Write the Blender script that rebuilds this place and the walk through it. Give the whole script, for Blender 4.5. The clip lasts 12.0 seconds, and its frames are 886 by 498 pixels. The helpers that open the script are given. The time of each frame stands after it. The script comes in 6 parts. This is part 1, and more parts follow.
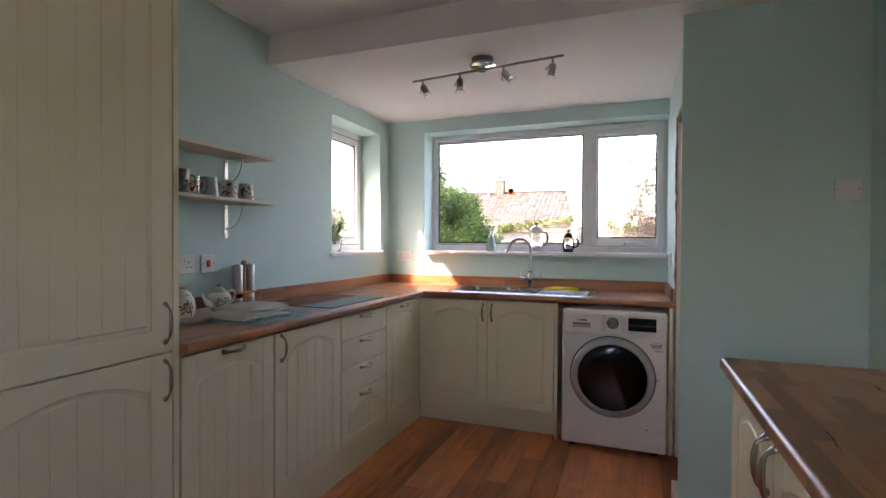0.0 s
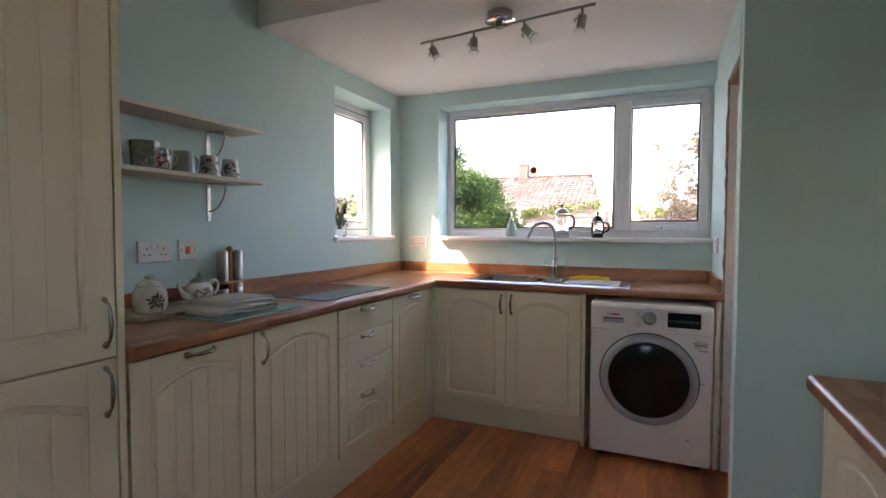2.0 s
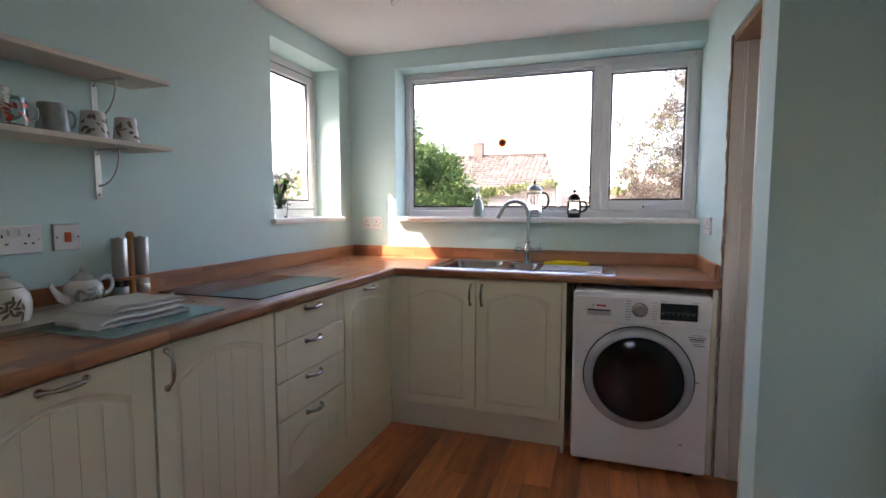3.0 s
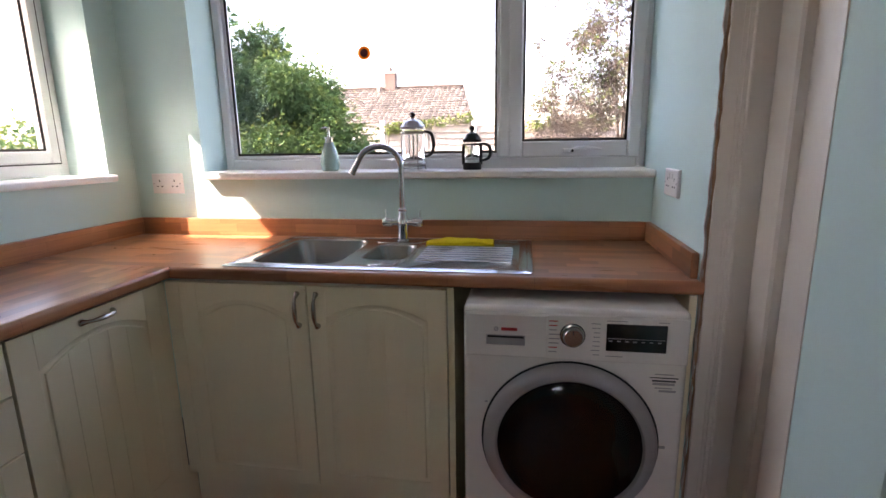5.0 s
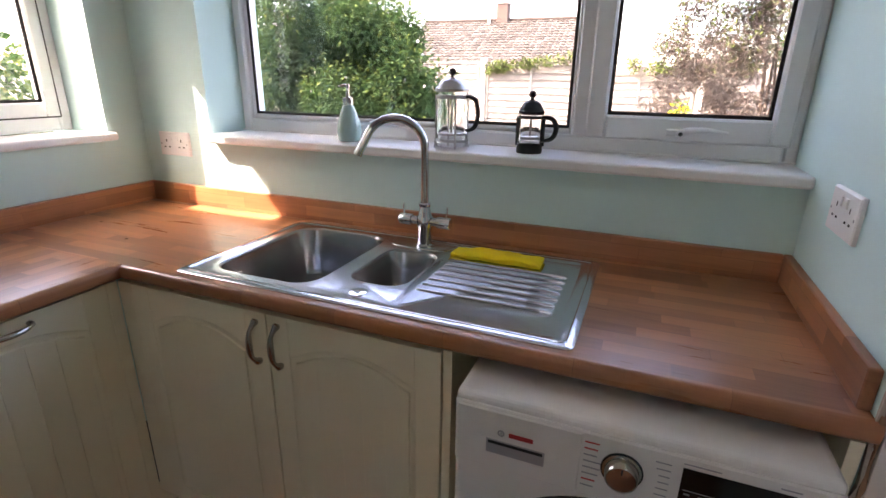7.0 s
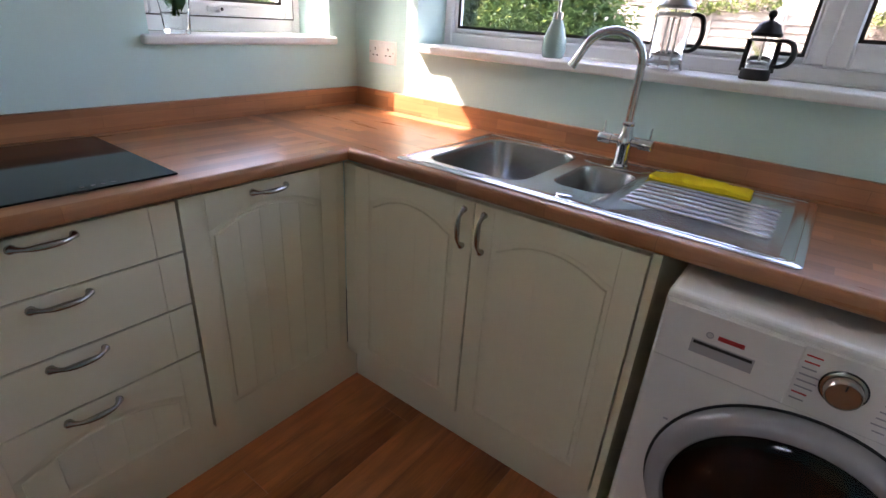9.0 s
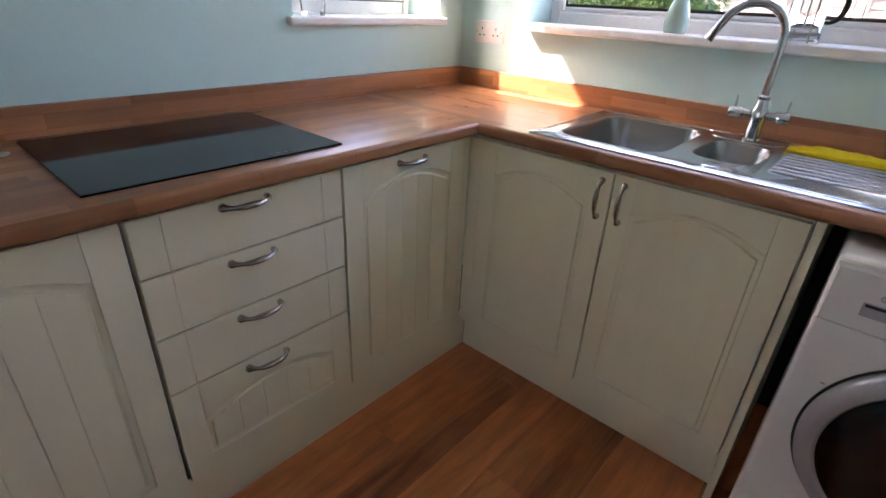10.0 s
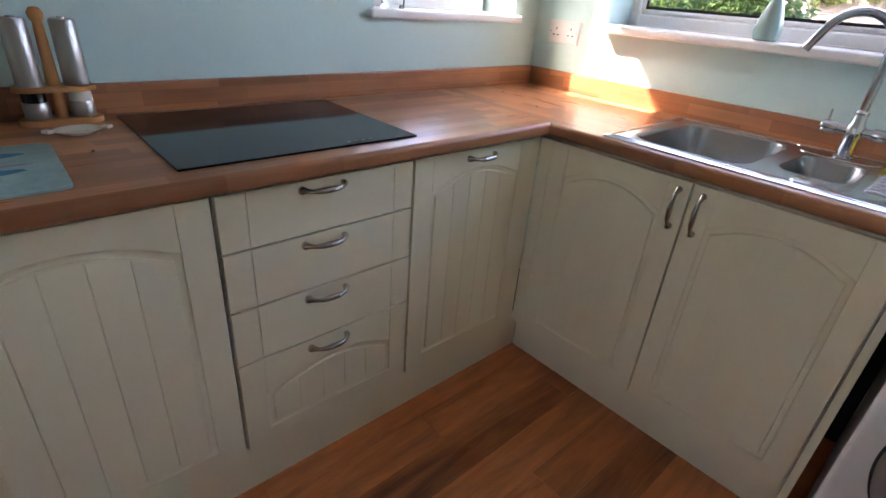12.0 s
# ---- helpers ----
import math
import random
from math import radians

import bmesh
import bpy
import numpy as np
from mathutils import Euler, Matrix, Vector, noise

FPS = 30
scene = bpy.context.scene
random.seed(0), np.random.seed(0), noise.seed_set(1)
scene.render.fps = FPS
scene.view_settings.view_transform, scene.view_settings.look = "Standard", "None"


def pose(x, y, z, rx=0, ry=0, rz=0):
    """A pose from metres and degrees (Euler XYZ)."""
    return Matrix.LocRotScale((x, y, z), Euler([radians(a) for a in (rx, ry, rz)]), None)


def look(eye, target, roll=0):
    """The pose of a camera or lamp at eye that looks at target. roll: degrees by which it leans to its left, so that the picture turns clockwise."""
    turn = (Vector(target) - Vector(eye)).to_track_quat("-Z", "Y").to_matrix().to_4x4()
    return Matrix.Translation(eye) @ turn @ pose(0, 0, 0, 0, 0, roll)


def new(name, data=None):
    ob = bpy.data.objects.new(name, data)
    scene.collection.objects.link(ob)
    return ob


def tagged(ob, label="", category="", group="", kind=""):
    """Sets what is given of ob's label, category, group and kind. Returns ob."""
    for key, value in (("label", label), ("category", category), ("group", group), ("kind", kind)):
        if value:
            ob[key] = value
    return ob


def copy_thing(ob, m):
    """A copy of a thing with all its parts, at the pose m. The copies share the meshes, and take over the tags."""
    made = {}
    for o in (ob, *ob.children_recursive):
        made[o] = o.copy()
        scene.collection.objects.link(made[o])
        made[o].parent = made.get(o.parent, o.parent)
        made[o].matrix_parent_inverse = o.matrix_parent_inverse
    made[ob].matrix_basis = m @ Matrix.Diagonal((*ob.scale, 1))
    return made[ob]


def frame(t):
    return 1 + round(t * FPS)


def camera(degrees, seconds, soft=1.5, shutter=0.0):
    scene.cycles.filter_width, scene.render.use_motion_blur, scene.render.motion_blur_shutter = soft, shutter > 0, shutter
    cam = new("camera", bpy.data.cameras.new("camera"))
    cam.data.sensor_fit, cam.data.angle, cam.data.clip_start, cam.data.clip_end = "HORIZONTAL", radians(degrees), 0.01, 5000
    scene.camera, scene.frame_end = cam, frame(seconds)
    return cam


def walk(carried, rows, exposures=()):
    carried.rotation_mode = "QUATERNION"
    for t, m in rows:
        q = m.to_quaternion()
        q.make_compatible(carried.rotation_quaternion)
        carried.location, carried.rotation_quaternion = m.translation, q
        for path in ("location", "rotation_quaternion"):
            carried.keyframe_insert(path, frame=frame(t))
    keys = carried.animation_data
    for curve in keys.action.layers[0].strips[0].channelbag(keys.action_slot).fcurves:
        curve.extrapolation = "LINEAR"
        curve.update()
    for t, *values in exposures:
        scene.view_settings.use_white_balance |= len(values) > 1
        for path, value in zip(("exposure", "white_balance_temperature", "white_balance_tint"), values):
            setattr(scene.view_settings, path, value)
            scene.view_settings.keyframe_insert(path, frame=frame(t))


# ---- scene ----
cam = camera(83.45, 12.0)
PATH = [
    (0, (1.952, -3.782, 1.249), (1.235, -1.914, 1.223), 0.3),
    (0.5, (1.918, -3.664, 1.222), (1.223, -1.79, 1.149), -0.3),
    (1, (1.892, -3.52, 1.226), (1.099, -1.686, 1.148), -0.9),
    (1.5, (1.876, -3.464, 1.244), (1.074, -1.634, 1.161), -0.9),
    (2, (1.889, -3.45, 1.237), (1.085, -1.621, 1.155), 0.2),
    (2.5, (1.814, -3.345, 1.224), (1.013, -1.518, 1.086), 0.5),
    (3, (1.69, -3.082, 1.236), (1.063, -1.19, 1.073), 0.1),
    (3.5, (1.696, -2.843, 1.228), (1.287, -0.896, 1.024), 0.0),
    (3.7, (1.711, -2.698, 1.233), (1.329, -0.746, 1.019), -0.0),
    (5.3, (1.714, -1.8, 1.297), (1.386, 0.11, 0.804), -1.2),
    (5.5, (1.739, -1.685, 1.307), (1.374, 0.205, 0.765), -1.0),
    (5.7, (1.762, -1.605, 1.316), (1.335, 0.243, 0.739), 0.4),
    (6, (1.796, -1.49, 1.329), (1.272, 0.299, 0.606), 2.5),
    (6.5, (1.801, -1.403, 1.373), (1.167, 0.358, 0.667), 1.6),
    (6.7, (1.805, -1.393, 1.38), (1.136, 0.376, 0.731), 1.3),
    (8.5, (1.756, -1.492, 1.317), (0.865, 0.133, 0.565), 3.8),
    (9, (1.684, -1.596, 1.284), (0.622, -0.128, 0.436), 4.0),
    (9.5, (1.593, -1.752, 1.26), (0.45, -0.369, 0.377), 3.2),
    (10, (1.535, -1.826, 1.252), (0.366, -0.477, 0.351), 2.8),
    (10.5, (1.513, -1.837, 1.248), (0.289, -0.54, 0.342), 3.4),
    (11, (1.51, -1.829, 1.25), (0.286, -0.534, 0.341), 3.8),
    (11.5, (1.508, -1.84, 1.243), (0.287, -0.542, 0.336), 3.9),
    (12, (1.496, -1.871, 1.242), (0.21, -0.643, 0.326), 4.8),
]
TINT = 29
LENS_LIGHT = [(0, 4.08, 7750), (2.5, 4.02, 7650), (3.7, 3.95, 7350), (5.3, 3.79, 7750), (6.7, 3.88, 7850), (8.5, 3.57, 7600), (9.0, 4.08, 7450), (12, 4.42, 7400)]
walk(cam, [(t, look(eye, target, roll)) for t, eye, target, roll in PATH], [(t, stops, kelvin, TINT) for t, stops, kelvin in LENS_LIGHT])

# ---------- world, sun, exposure ----------
SUN_DIR = Vector((1.0, 0.526, -1.22)).normalized()          # the way the sunlight travels
world = bpy.data.worlds.new("world")
scene.world = world
world.use_nodes = True
wn = world.node_tree
sky = wn.nodes.new("ShaderNodeTexSky")
sky.sky_type = "NISHITA"
sky.sun_disc = False
sky.sun_elevation = math.asin(-SUN_DIR.z)
sky.sun_rotation = math.atan2(-SUN_DIR.x, -SUN_DIR.y)
sky.air_density, sky.dust_density, sky.ozone_density = 1.0, 2.5, 1.0
bg = wn.nodes["Background"]
bg.inputs["Strength"].default_value = 0.15
wn.links.new(sky.outputs["Color"], bg.inputs["Color"])

sun_data = bpy.data.lights.new("sun", "SUN")
sun_data.energy = 2.1
sun_data.angle = radians(0.53)
sun_data.color = (1.0, 0.95, 0.86)
sun = new("sun", sun_data)
sun.matrix_world = look((-8, -4, 10), Vector((-8, -4, 10)) + SUN_DIR)


# ---------- materials ----------
def mat(name, colour, rough=0.5, metal=0.0, vary=0.06, scale=6.0, bump=0.0, bscale=60.0, spec=0.5, coat=0.0):
    """A painted or plain surface: broad and fine variation of the colour, roughness patches, fine relief."""
    m = bpy.data.materials.new(name)
    m.use_nodes = True
    nt = m.node_tree
    N, L = nt.nodes, nt.links
    b = N["Principled BSDF"]
    co = N.new("ShaderNodeTexCoord")
    n1 = N.new("ShaderNodeTexNoise"); n1.inputs["Scale"].default_value = scale; n1.inputs["Detail"].default_value = 5
    n2 = N.new("ShaderNodeTexNoise"); n2.inputs["Scale"].default_value = bscale; n2.inputs["Detail"].default_value = 3
    L.new(co.outputs["Object"], n1.inputs["Vector"]); L.new(co.outputs["Object"], n2.inputs["Vector"])
    mx = N.new("ShaderNodeMix"); mx.data_type = "RGBA"
    dark = [c * (1 - vary) for c in colour]; light = [min(1, c * (1 + vary)) for c in colour]
    mx.inputs[6].default_value = (*dark, 1); mx.inputs[7].default_value = (*light, 1)
    ad = N.new("ShaderNodeMath"); ad.operation = "ADD"
    m2 = N.new("ShaderNodeMath"); m2.operation = "MULTIPLY_ADD"
    L.new(n2.outputs["Fac"], m2.inputs[0]); m2.inputs[1].default_value = 0.4; m2.inputs[2].default_value = -0.2
    L.new(n1.outputs["Fac"], ad.inputs[0]); L.new(m2.outputs[0], ad.inputs[1])
    L.new(ad.outputs[0], mx.inputs[0]); L.new(mx.outputs[2], b.inputs["Base Color"])
    rr = N.new("ShaderNodeMapRange"); rr.inputs["To Min"].default_value = max(0.02, rough - 0.06); rr.inputs["To Max"].default_value = min(1, rough + 0.06)
    L.new(n1.outputs["Fac"], rr.inputs["Value"]); L.new(rr.outputs[0], b.inputs["Roughness"])
    b.inputs["Metallic"].default_value = metal
    b.inputs["Specular IOR Level"].default_value = spec
    b.inputs["Coat Weight"].default_value = coat
    if bump:
        bp = N.new("ShaderNodeBump"); bp.inputs["Strength"].default_value = bump; bp.inputs["Distance"].default_value = 0.002
        L.new(n2.outputs["Fac"], bp.inputs["Height"]); L.new(bp.outputs["Normal"], b.inputs["Normal"])
    return m


def wood(name, c_dark, c_light, axis="X", stave=(0.32, 0.034), rough=0.35, vary=0.5, random_obj=False, bump=0.12, coat=0.0, grain=0.75, spread=0.0, streak=26):
    """Wood-block: staves along one axis, each of its own tone, with grain along them."""
    m = bpy.data.materials.new(name)
    m.use_nodes = True
    nt = m.node_tree
    N, L = nt.nodes, nt.links
    b = N["Principled BSDF"]
    co = N.new("ShaderNodeTexCoord")
    mp = N.new("ShaderNodeMapping")
    if axis == "Y":
        mp.inputs["Rotation"].default_value = (0, 0, radians(90))
    if axis == "U":
        mp.inputs["Rotation"].default_value = (radians(90), 0, 0)
    if axis == "Z":
        mp.inputs["Rotation"].default_value = (0, radians(90), 0)
    L.new(co.outputs["Object"], mp.inputs["Vector"])
    vec = mp.outputs["Vector"]
    if random_obj:
        oi = N.new("ShaderNodeObjectInfo")
        sc = N.new("ShaderNodeVectorMath"); sc.operation = "SCALE"; sc.inputs[0].default_value = (37, 91, 17)
        L.new(oi.outputs["Random"], sc.inputs["Scale"])
        av = N.new("ShaderNodeVectorMath"); av.operation = "ADD"
        L.new(vec, av.inputs[0]); L.new(sc.outputs[0], av.inputs[1]); vec = av.outputs[0]
    gs = N.new("ShaderNodeMapping"); gs.inputs["Scale"].default_value = (2.2, streak, streak)
    L.new(vec, gs.inputs["Vector"])
    g = N.new("ShaderNodeTexNoise"); g.inputs["Scale"].default_value = 1.0; g.inputs["Detail"].default_value = 7; g.inputs["Roughness"].default_value = 0.65; g.inputs["Distortion"].default_value = 0.6
    L.new(gs.outputs["Vector"], g.inputs["Vector"])
    fs = N.new("ShaderNodeMapping"); fs.inputs["Scale"].default_value = (14, 300, 300)
    L.new(vec, fs.inputs["Vector"])
    f = N.new("ShaderNodeTexNoise"); f.inputs["Scale"].default_value = 1.0; f.inputs["Detail"].default_value = 3
    L.new(fs.outputs["Vector"], f.inputs["Vector"])
    tone = None
    if stave:
        br = N.new("ShaderNodeTexBrick")
        br.offset = 0.0
        sx = N.new("ShaderNodeSeparateXYZ"); L.new(vec, sx.inputs[0])
        row = N.new("ShaderNodeMath"); row.operation = "DIVIDE"; L.new(sx.outputs["Y"], row.inputs[0]); row.inputs[1].default_value = stave[1]
        fl = N.new("ShaderNodeMath"); fl.operation = "FLOOR"; L.new(row.outputs[0], fl.inputs[0])
        wn_ = N.new("ShaderNodeTexWhiteNoise"); wn_.noise_dimensions = "1D"; L.new(fl.outputs[0], wn_.inputs["W"])
        sh_ = N.new("ShaderNodeMath"); sh_.operation = "MULTIPLY_ADD"; L.new(wn_.outputs["Value"], sh_.inputs[0]); sh_.inputs[1].default_value = stave[0]; L.new(sx.outputs["X"], sh_.inputs[2])
        cx = N.new("ShaderNodeCombineXYZ"); L.new(sh_.outputs[0], cx.inputs["X"]); L.new(sx.outputs["Y"], cx.inputs["Y"])
        br.inputs["Scale"].default_value = 1.0
        br.inputs["Brick Width"].default_value, br.inputs["Row Height"].default_value = stave
        br.inputs["Mortar Size"].default_value = 0.0006
        br.inputs["Color1"].default_value = (0, 0, 0, 1); br.inputs["Color2"].default_value = (1, 1, 1, 1); br.inputs["Mortar"].default_value = (0.1, 0.1, 0.1, 1)
        L.new(cx.outputs[0], br.inputs["Vector"])
        tone = br.outputs["Color"]
    elif random_obj:
        tone = oi.outputs["Random"]
    blotch = N.new("ShaderNodeTexNoise"); blotch.inputs["Scale"].default_value = 7.0; blotch.inputs["Detail"].default_value = 2
    L.new(vec, blotch.inputs["Vector"])
    # tone: staves, broad grain and fine grain together
    a1 = N.new("ShaderNodeMath"); a1.operation = "MULTIPLY"; a1.inputs[1].default_value = vary
    if tone:
        L.new(tone, a1.inputs[0])
    else:
        a1.inputs[0].default_value = 0.5
    a2 = N.new("ShaderNodeMath"); a2.operation = "MULTIPLY_ADD"; a2.inputs[1].default_value = grain
    L.new(g.outputs["Fac"], a2.inputs[0]); L.new(a1.outputs[0], a2.inputs[2])
    a3 = N.new("ShaderNodeMath"); a3.operation = "MULTIPLY_ADD"; a3.inputs[1].default_value = 0.25
    L.new(f.outputs["Fac"], a3.inputs[0]); L.new(a2.outputs[0], a3.inputs[2])
    a4 = N.new("ShaderNodeMath"); a4.operation = "MULTIPLY_ADD"; a4.inputs[1].default_value = 0.35
    L.new(blotch.outputs["Fac"], a4.inputs[0]); L.new(a3.outputs[0], a4.inputs[2])
    mr = N.new("ShaderNodeMapRange"); mr.inputs["From Min"].default_value = 0.35; mr.inputs["From Max"].default_value = 1.0 + 0.35 * vary
    if spread:
        mid = 0.5 * vary + 0.5 * grain + 0.3
        mr.inputs["From Min"].default_value = mid - 1.3 * spread; mr.inputs["From Max"].default_value = mid + 0.8 * spread
    L.new(a4.outputs[0], mr.inputs["Value"])
    cr = N.new("ShaderNodeValToRGB")
    cr.color_ramp.elements[0].color = (*c_dark, 1); cr.color_ramp.elements[1].color = (*c_light, 1)
    L.new(mr.outputs[0], cr.inputs["Fac"]); L.new(cr.outputs["Color"], b.inputs["Base Color"])
    rr = N.new("ShaderNodeMapRange"); rr.inputs["To Min"].default_value = rough - 0.05; rr.inputs["To Max"].default_value = rough + 0.1
    L.new(g.outputs["Fac"], rr.inputs["Value"]); L.new(rr.outputs[0], b.inputs["Roughness"])
    b.inputs["Coat Weight"].default_value = coat
    bp = N.new("ShaderNodeBump"); bp.inputs["Strength"].default_value = bump; bp.inputs["Distance"].default_value = 0.0006
    L.new(f.outputs["Fac"], bp.inputs["Height"]); L.new(bp.outputs["Normal"], b.inputs["Normal"])
    return m


def brushed(name, colour, rough, stretch=(4, 4, 220), spread=0.075):
    m = bpy.data.materials.new(name)
    m.use_nodes = True
    N, L = m.node_tree.nodes, m.node_tree.links
    b = N["Principled BSDF"]
    co = N.new("ShaderNodeTexCoord"); mp = N.new("ShaderNodeMapping"); mp.inputs["Scale"].default_value = stretch
    n = N.new("ShaderNodeTexNoise"); n.inputs["Scale"].default_value = 3; n.inputs["Detail"].default_value = 4
    L.new(co.outputs["Object"], mp.inputs["Vector"]); L.new(mp.outputs["Vector"], n.inputs["Vector"])
    rr = N.new("ShaderNodeMapRange"); rr.inputs["To Min"].default_value = max(0.03, rough - spread); rr.inputs["To Max"].default_value = rough + spread
    L.new(n.outputs["Fac"], rr.inputs["Value"]); L.new(rr.outputs[0], b.inputs["Roughness"])
    b.inputs["Base Color"].default_value = (*colour, 1); b.inputs["Metallic"].default_value = 1.0
    return m


def glass(name, colour=(1, 1, 1), rough=0.0, ior=1.45):
    m = bpy.data.materials.new(name)
    m.use_nodes = True
    b = m.node_tree.nodes["Principled BSDF"]
    b.inputs["Base Color"].default_value = (*colour, 1)
    b.inputs["Transmission Weight"].default_value = 1.0
    b.inputs["Roughness"].default_value = rough
    b.inputs["IOR"].default_value = ior
    return m


def leafy(name, c1, c2, trans=0.22):
    """Leaves: each leaf of its own tone, part of the light going through."""
    m = bpy.data.materials.new(name)
    m.use_nodes = True
    N, L = m.node_tree.nodes, m.node_tree.links
    b = N["Principled BSDF"]; out = N["Material Output"]
    ge = N.new("ShaderNodeNewGeometry")
    cr = N.new("ShaderNodeValToRGB")
    cr.color_ramp.elements[0].color = (*c1, 1); cr.color_ramp.elements[1].color = (*c2, 1)
    L.new(ge.outputs["Random Per Island"], cr.inputs["Fac"]); L.new(cr.outputs["Color"], b.inputs["Base Color"])
    b.inputs["Roughness"].default_value = 0.75
    b.inputs["Specular IOR Level"].default_value = 0.2
    tr = N.new("ShaderNodeBsdfTranslucent"); L.new(cr.outputs["Color"], tr.inputs["Color"])
    ms = N.new("ShaderNodeMixShader"); ms.inputs["Fac"].default_value = trans
    L.new(b.outputs[0], ms.inputs[1]); L.new(tr.outputs[0], ms.inputs[2]); L.new(ms.outputs[0], out.inputs["Surface"])
    return m


WALL = mat("wall_paint", (0.555, 0.77, 0.75), 0.75, vary=0.035, scale=1.6, bump=0.12, bscale=260)
CEIL = mat("ceiling_paint", (0.86, 0.85, 0.83), 0.9, vary=0.03, scale=1.2, bump=0.15, bscale=180)
CREAM = mat("cream_vinyl", (0.85, 0.785, 0.585), 0.38, vary=0.03, scale=2.0, bump=0.05, bscale=320)
CREAM_IN = mat("carcass_cream", (0.70, 0.66, 0.56), 0.55, vary=0.04)
PVC = mat("white_upvc", (0.80, 0.81, 0.82), 0.3, vary=0.03, scale=4)
SILLP = mat("white_sill_paint", (0.82, 0.82, 0.82), 0.35, vary=0.04, scale=5, bump=0.05, bscale=120)
GLOSSW = mat("white_gloss_paint", (0.76, 0.725, 0.67), 0.4, vary=0.06, scale=3, bump=0.05, bscale=60)
PLASTIC = mat("white_plastic", (0.78, 0.77, 0.76), 0.32, vary=0.02)
APPL = mat("white_enamel", (0.80, 0.785, 0.755), 0.25, vary=0.02, scale=3)
BLACK = mat("black_rubber", (0.012, 0.012, 0.013), 0.5, vary=0.1)
BLACKG = mat("black_gloss", (0.006, 0.006, 0.007), 0.12, vary=0.1)
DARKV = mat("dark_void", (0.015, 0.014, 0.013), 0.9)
HOBG = mat("black_ceramic_glass", (0.006, 0.007, 0.008), 0.07, vary=0.2, scale=30, spec=0.33)
# Red plastic brightened towards orange to stand for the rocker's neon glow.
NEON_RED = mat("neon_bright_red_plastic", (0.86, 0.11, 0.03), 0.3)
REDINK = mat("red_print", (0.55, 0.03, 0.03), 0.5)
GREYINK = mat("grey_print", (0.35, 0.35, 0.36), 0.6)
DARKINK = mat("dark_print", (0.05, 0.05, 0.055), 0.6)
SILVERP = mat("silver_plastic", (0.40, 0.40, 0.415), 0.42, metal=0.3, vary=0.03)
CHROME = brushed("chrome", (0.62, 0.63, 0.65), 0.09)
# Deck's lighter blue holds the sky's reflection; the bowls' darker grey holds shade.
SKYLIT_STEEL = brushed("polished_skylit_deck", (0.60, 0.62, 0.66), 0.20, (8, 220, 220), 0.03)
SHADED_STEEL = brushed("shaded_bowl_steel", (0.41, 0.41, 0.415), 0.26, (8, 260, 260), 0.03)
MILLST = brushed("brushed_steel", (0.44, 0.43, 0.42), 0.36, (90, 90, 3))
PEWTER = brushed("pewter", (0.43, 0.405, 0.365), 0.24)
BRKT = brushed("bracket_steel", (0.40, 0.40, 0.40), 0.34)
NICKEL = brushed("brushed_nickel", (0.36, 0.34, 0.31), 0.3)
WT_X = wood("worktop_wood_block", (0.165, 0.062, 0.029), (0.53, 0.225, 0.104), "X", (0.25, 0.041), 0.27, vary=0.62, spread=0.46, grain=0.9)
WT_U = wood("upstand_wood_block", (0.165, 0.062, 0.029), (0.53, 0.225, 0.104), "U", (0.27, 0.037), 0.3, vary=0.6, spread=0.50, grain=0.9)
FLOORW = wood("floor_laminate", (0.115, 0.029, 0.010), (0.84, 0.285, 0.096), "Y", None, 0.33, vary=0.50, random_obj=True, grain=1.25, spread=0.46, streak=18)
BEECH = wood("beech_wood", (0.40, 0.165, 0.058), (0.60, 0.29, 0.11), "Z", None, 0.45, vary=0.2)
RAWWOOD = wood("raw_timber", (0.20, 0.10, 0.055), (0.42, 0.25, 0.15), "Z", None, 0.75, vary=0.3)
CERAMIC = mat("cream_ceramic", (0.78, 0.74, 0.66), 0.15, vary=0.03, coat=0.3)
WHITECER = mat("white_ceramic", (0.78, 0.77, 0.75), 0.15, vary=0.04, coat=0.3)
GREYCER = mat("grey_print_ceramic", (0.40, 0.43, 0.42), 0.2, vary=0.5, scale=45, coat=0.3)
DARKCER = mat("dark_print_ceramic", (0.25, 0.265, 0.235), 0.2, vary=0.6, scale=38, coat=0.3)
PALECER = mat("pale_green_ceramic", (0.40, 0.47, 0.45), 0.2, vary=0.12, scale=30, coat=0.3)
LEAFCER = mat("brown_leaf_print", (0.22, 0.17, 0.13), 0.25, vary=0.3, scale=60)
REDCER = mat("red_flower_print", (0.55, 0.06, 0.05), 0.25, vary=0.3, scale=60)
AQUACER = mat("aqua_ceramic", (0.37, 0.53, 0.48), 0.12, vary=0.08, scale=12, coat=0.4)
SHELFW = mat("shelf_melamine", (0.72, 0.665, 0.59), 0.5, vary=0.03)
YELLOW = mat("yellow_cloth", (0.82, 0.62, 0.01), 0.9, vary=0.12, scale=14, bump=0.5, bscale=420)
TOWEL = mat("white_linen", (0.74, 0.74, 0.71), 0.95, vary=0.06, scale=18, bump=0.6, bscale=500)
TRAY = mat("tray_melamine", (0.62, 0.57, 0.50), 0.4, vary=0.1, scale=20)
MATB = mat("pale_blue_print", (0.30, 0.49, 0.485), 0.25, vary=0.35, scale=9)
STROKE = mat("blue_brush_print", (0.06, 0.25, 0.36), 0.25, vary=0.4, scale=22)
DRAG = mat("dark_blue_print", (0.03, 0.06, 0.10), 0.35, vary=0.3, scale=40)
STICKER = mat("sunflower_centre", (0.10, 0.02, 0.01), 0.6)
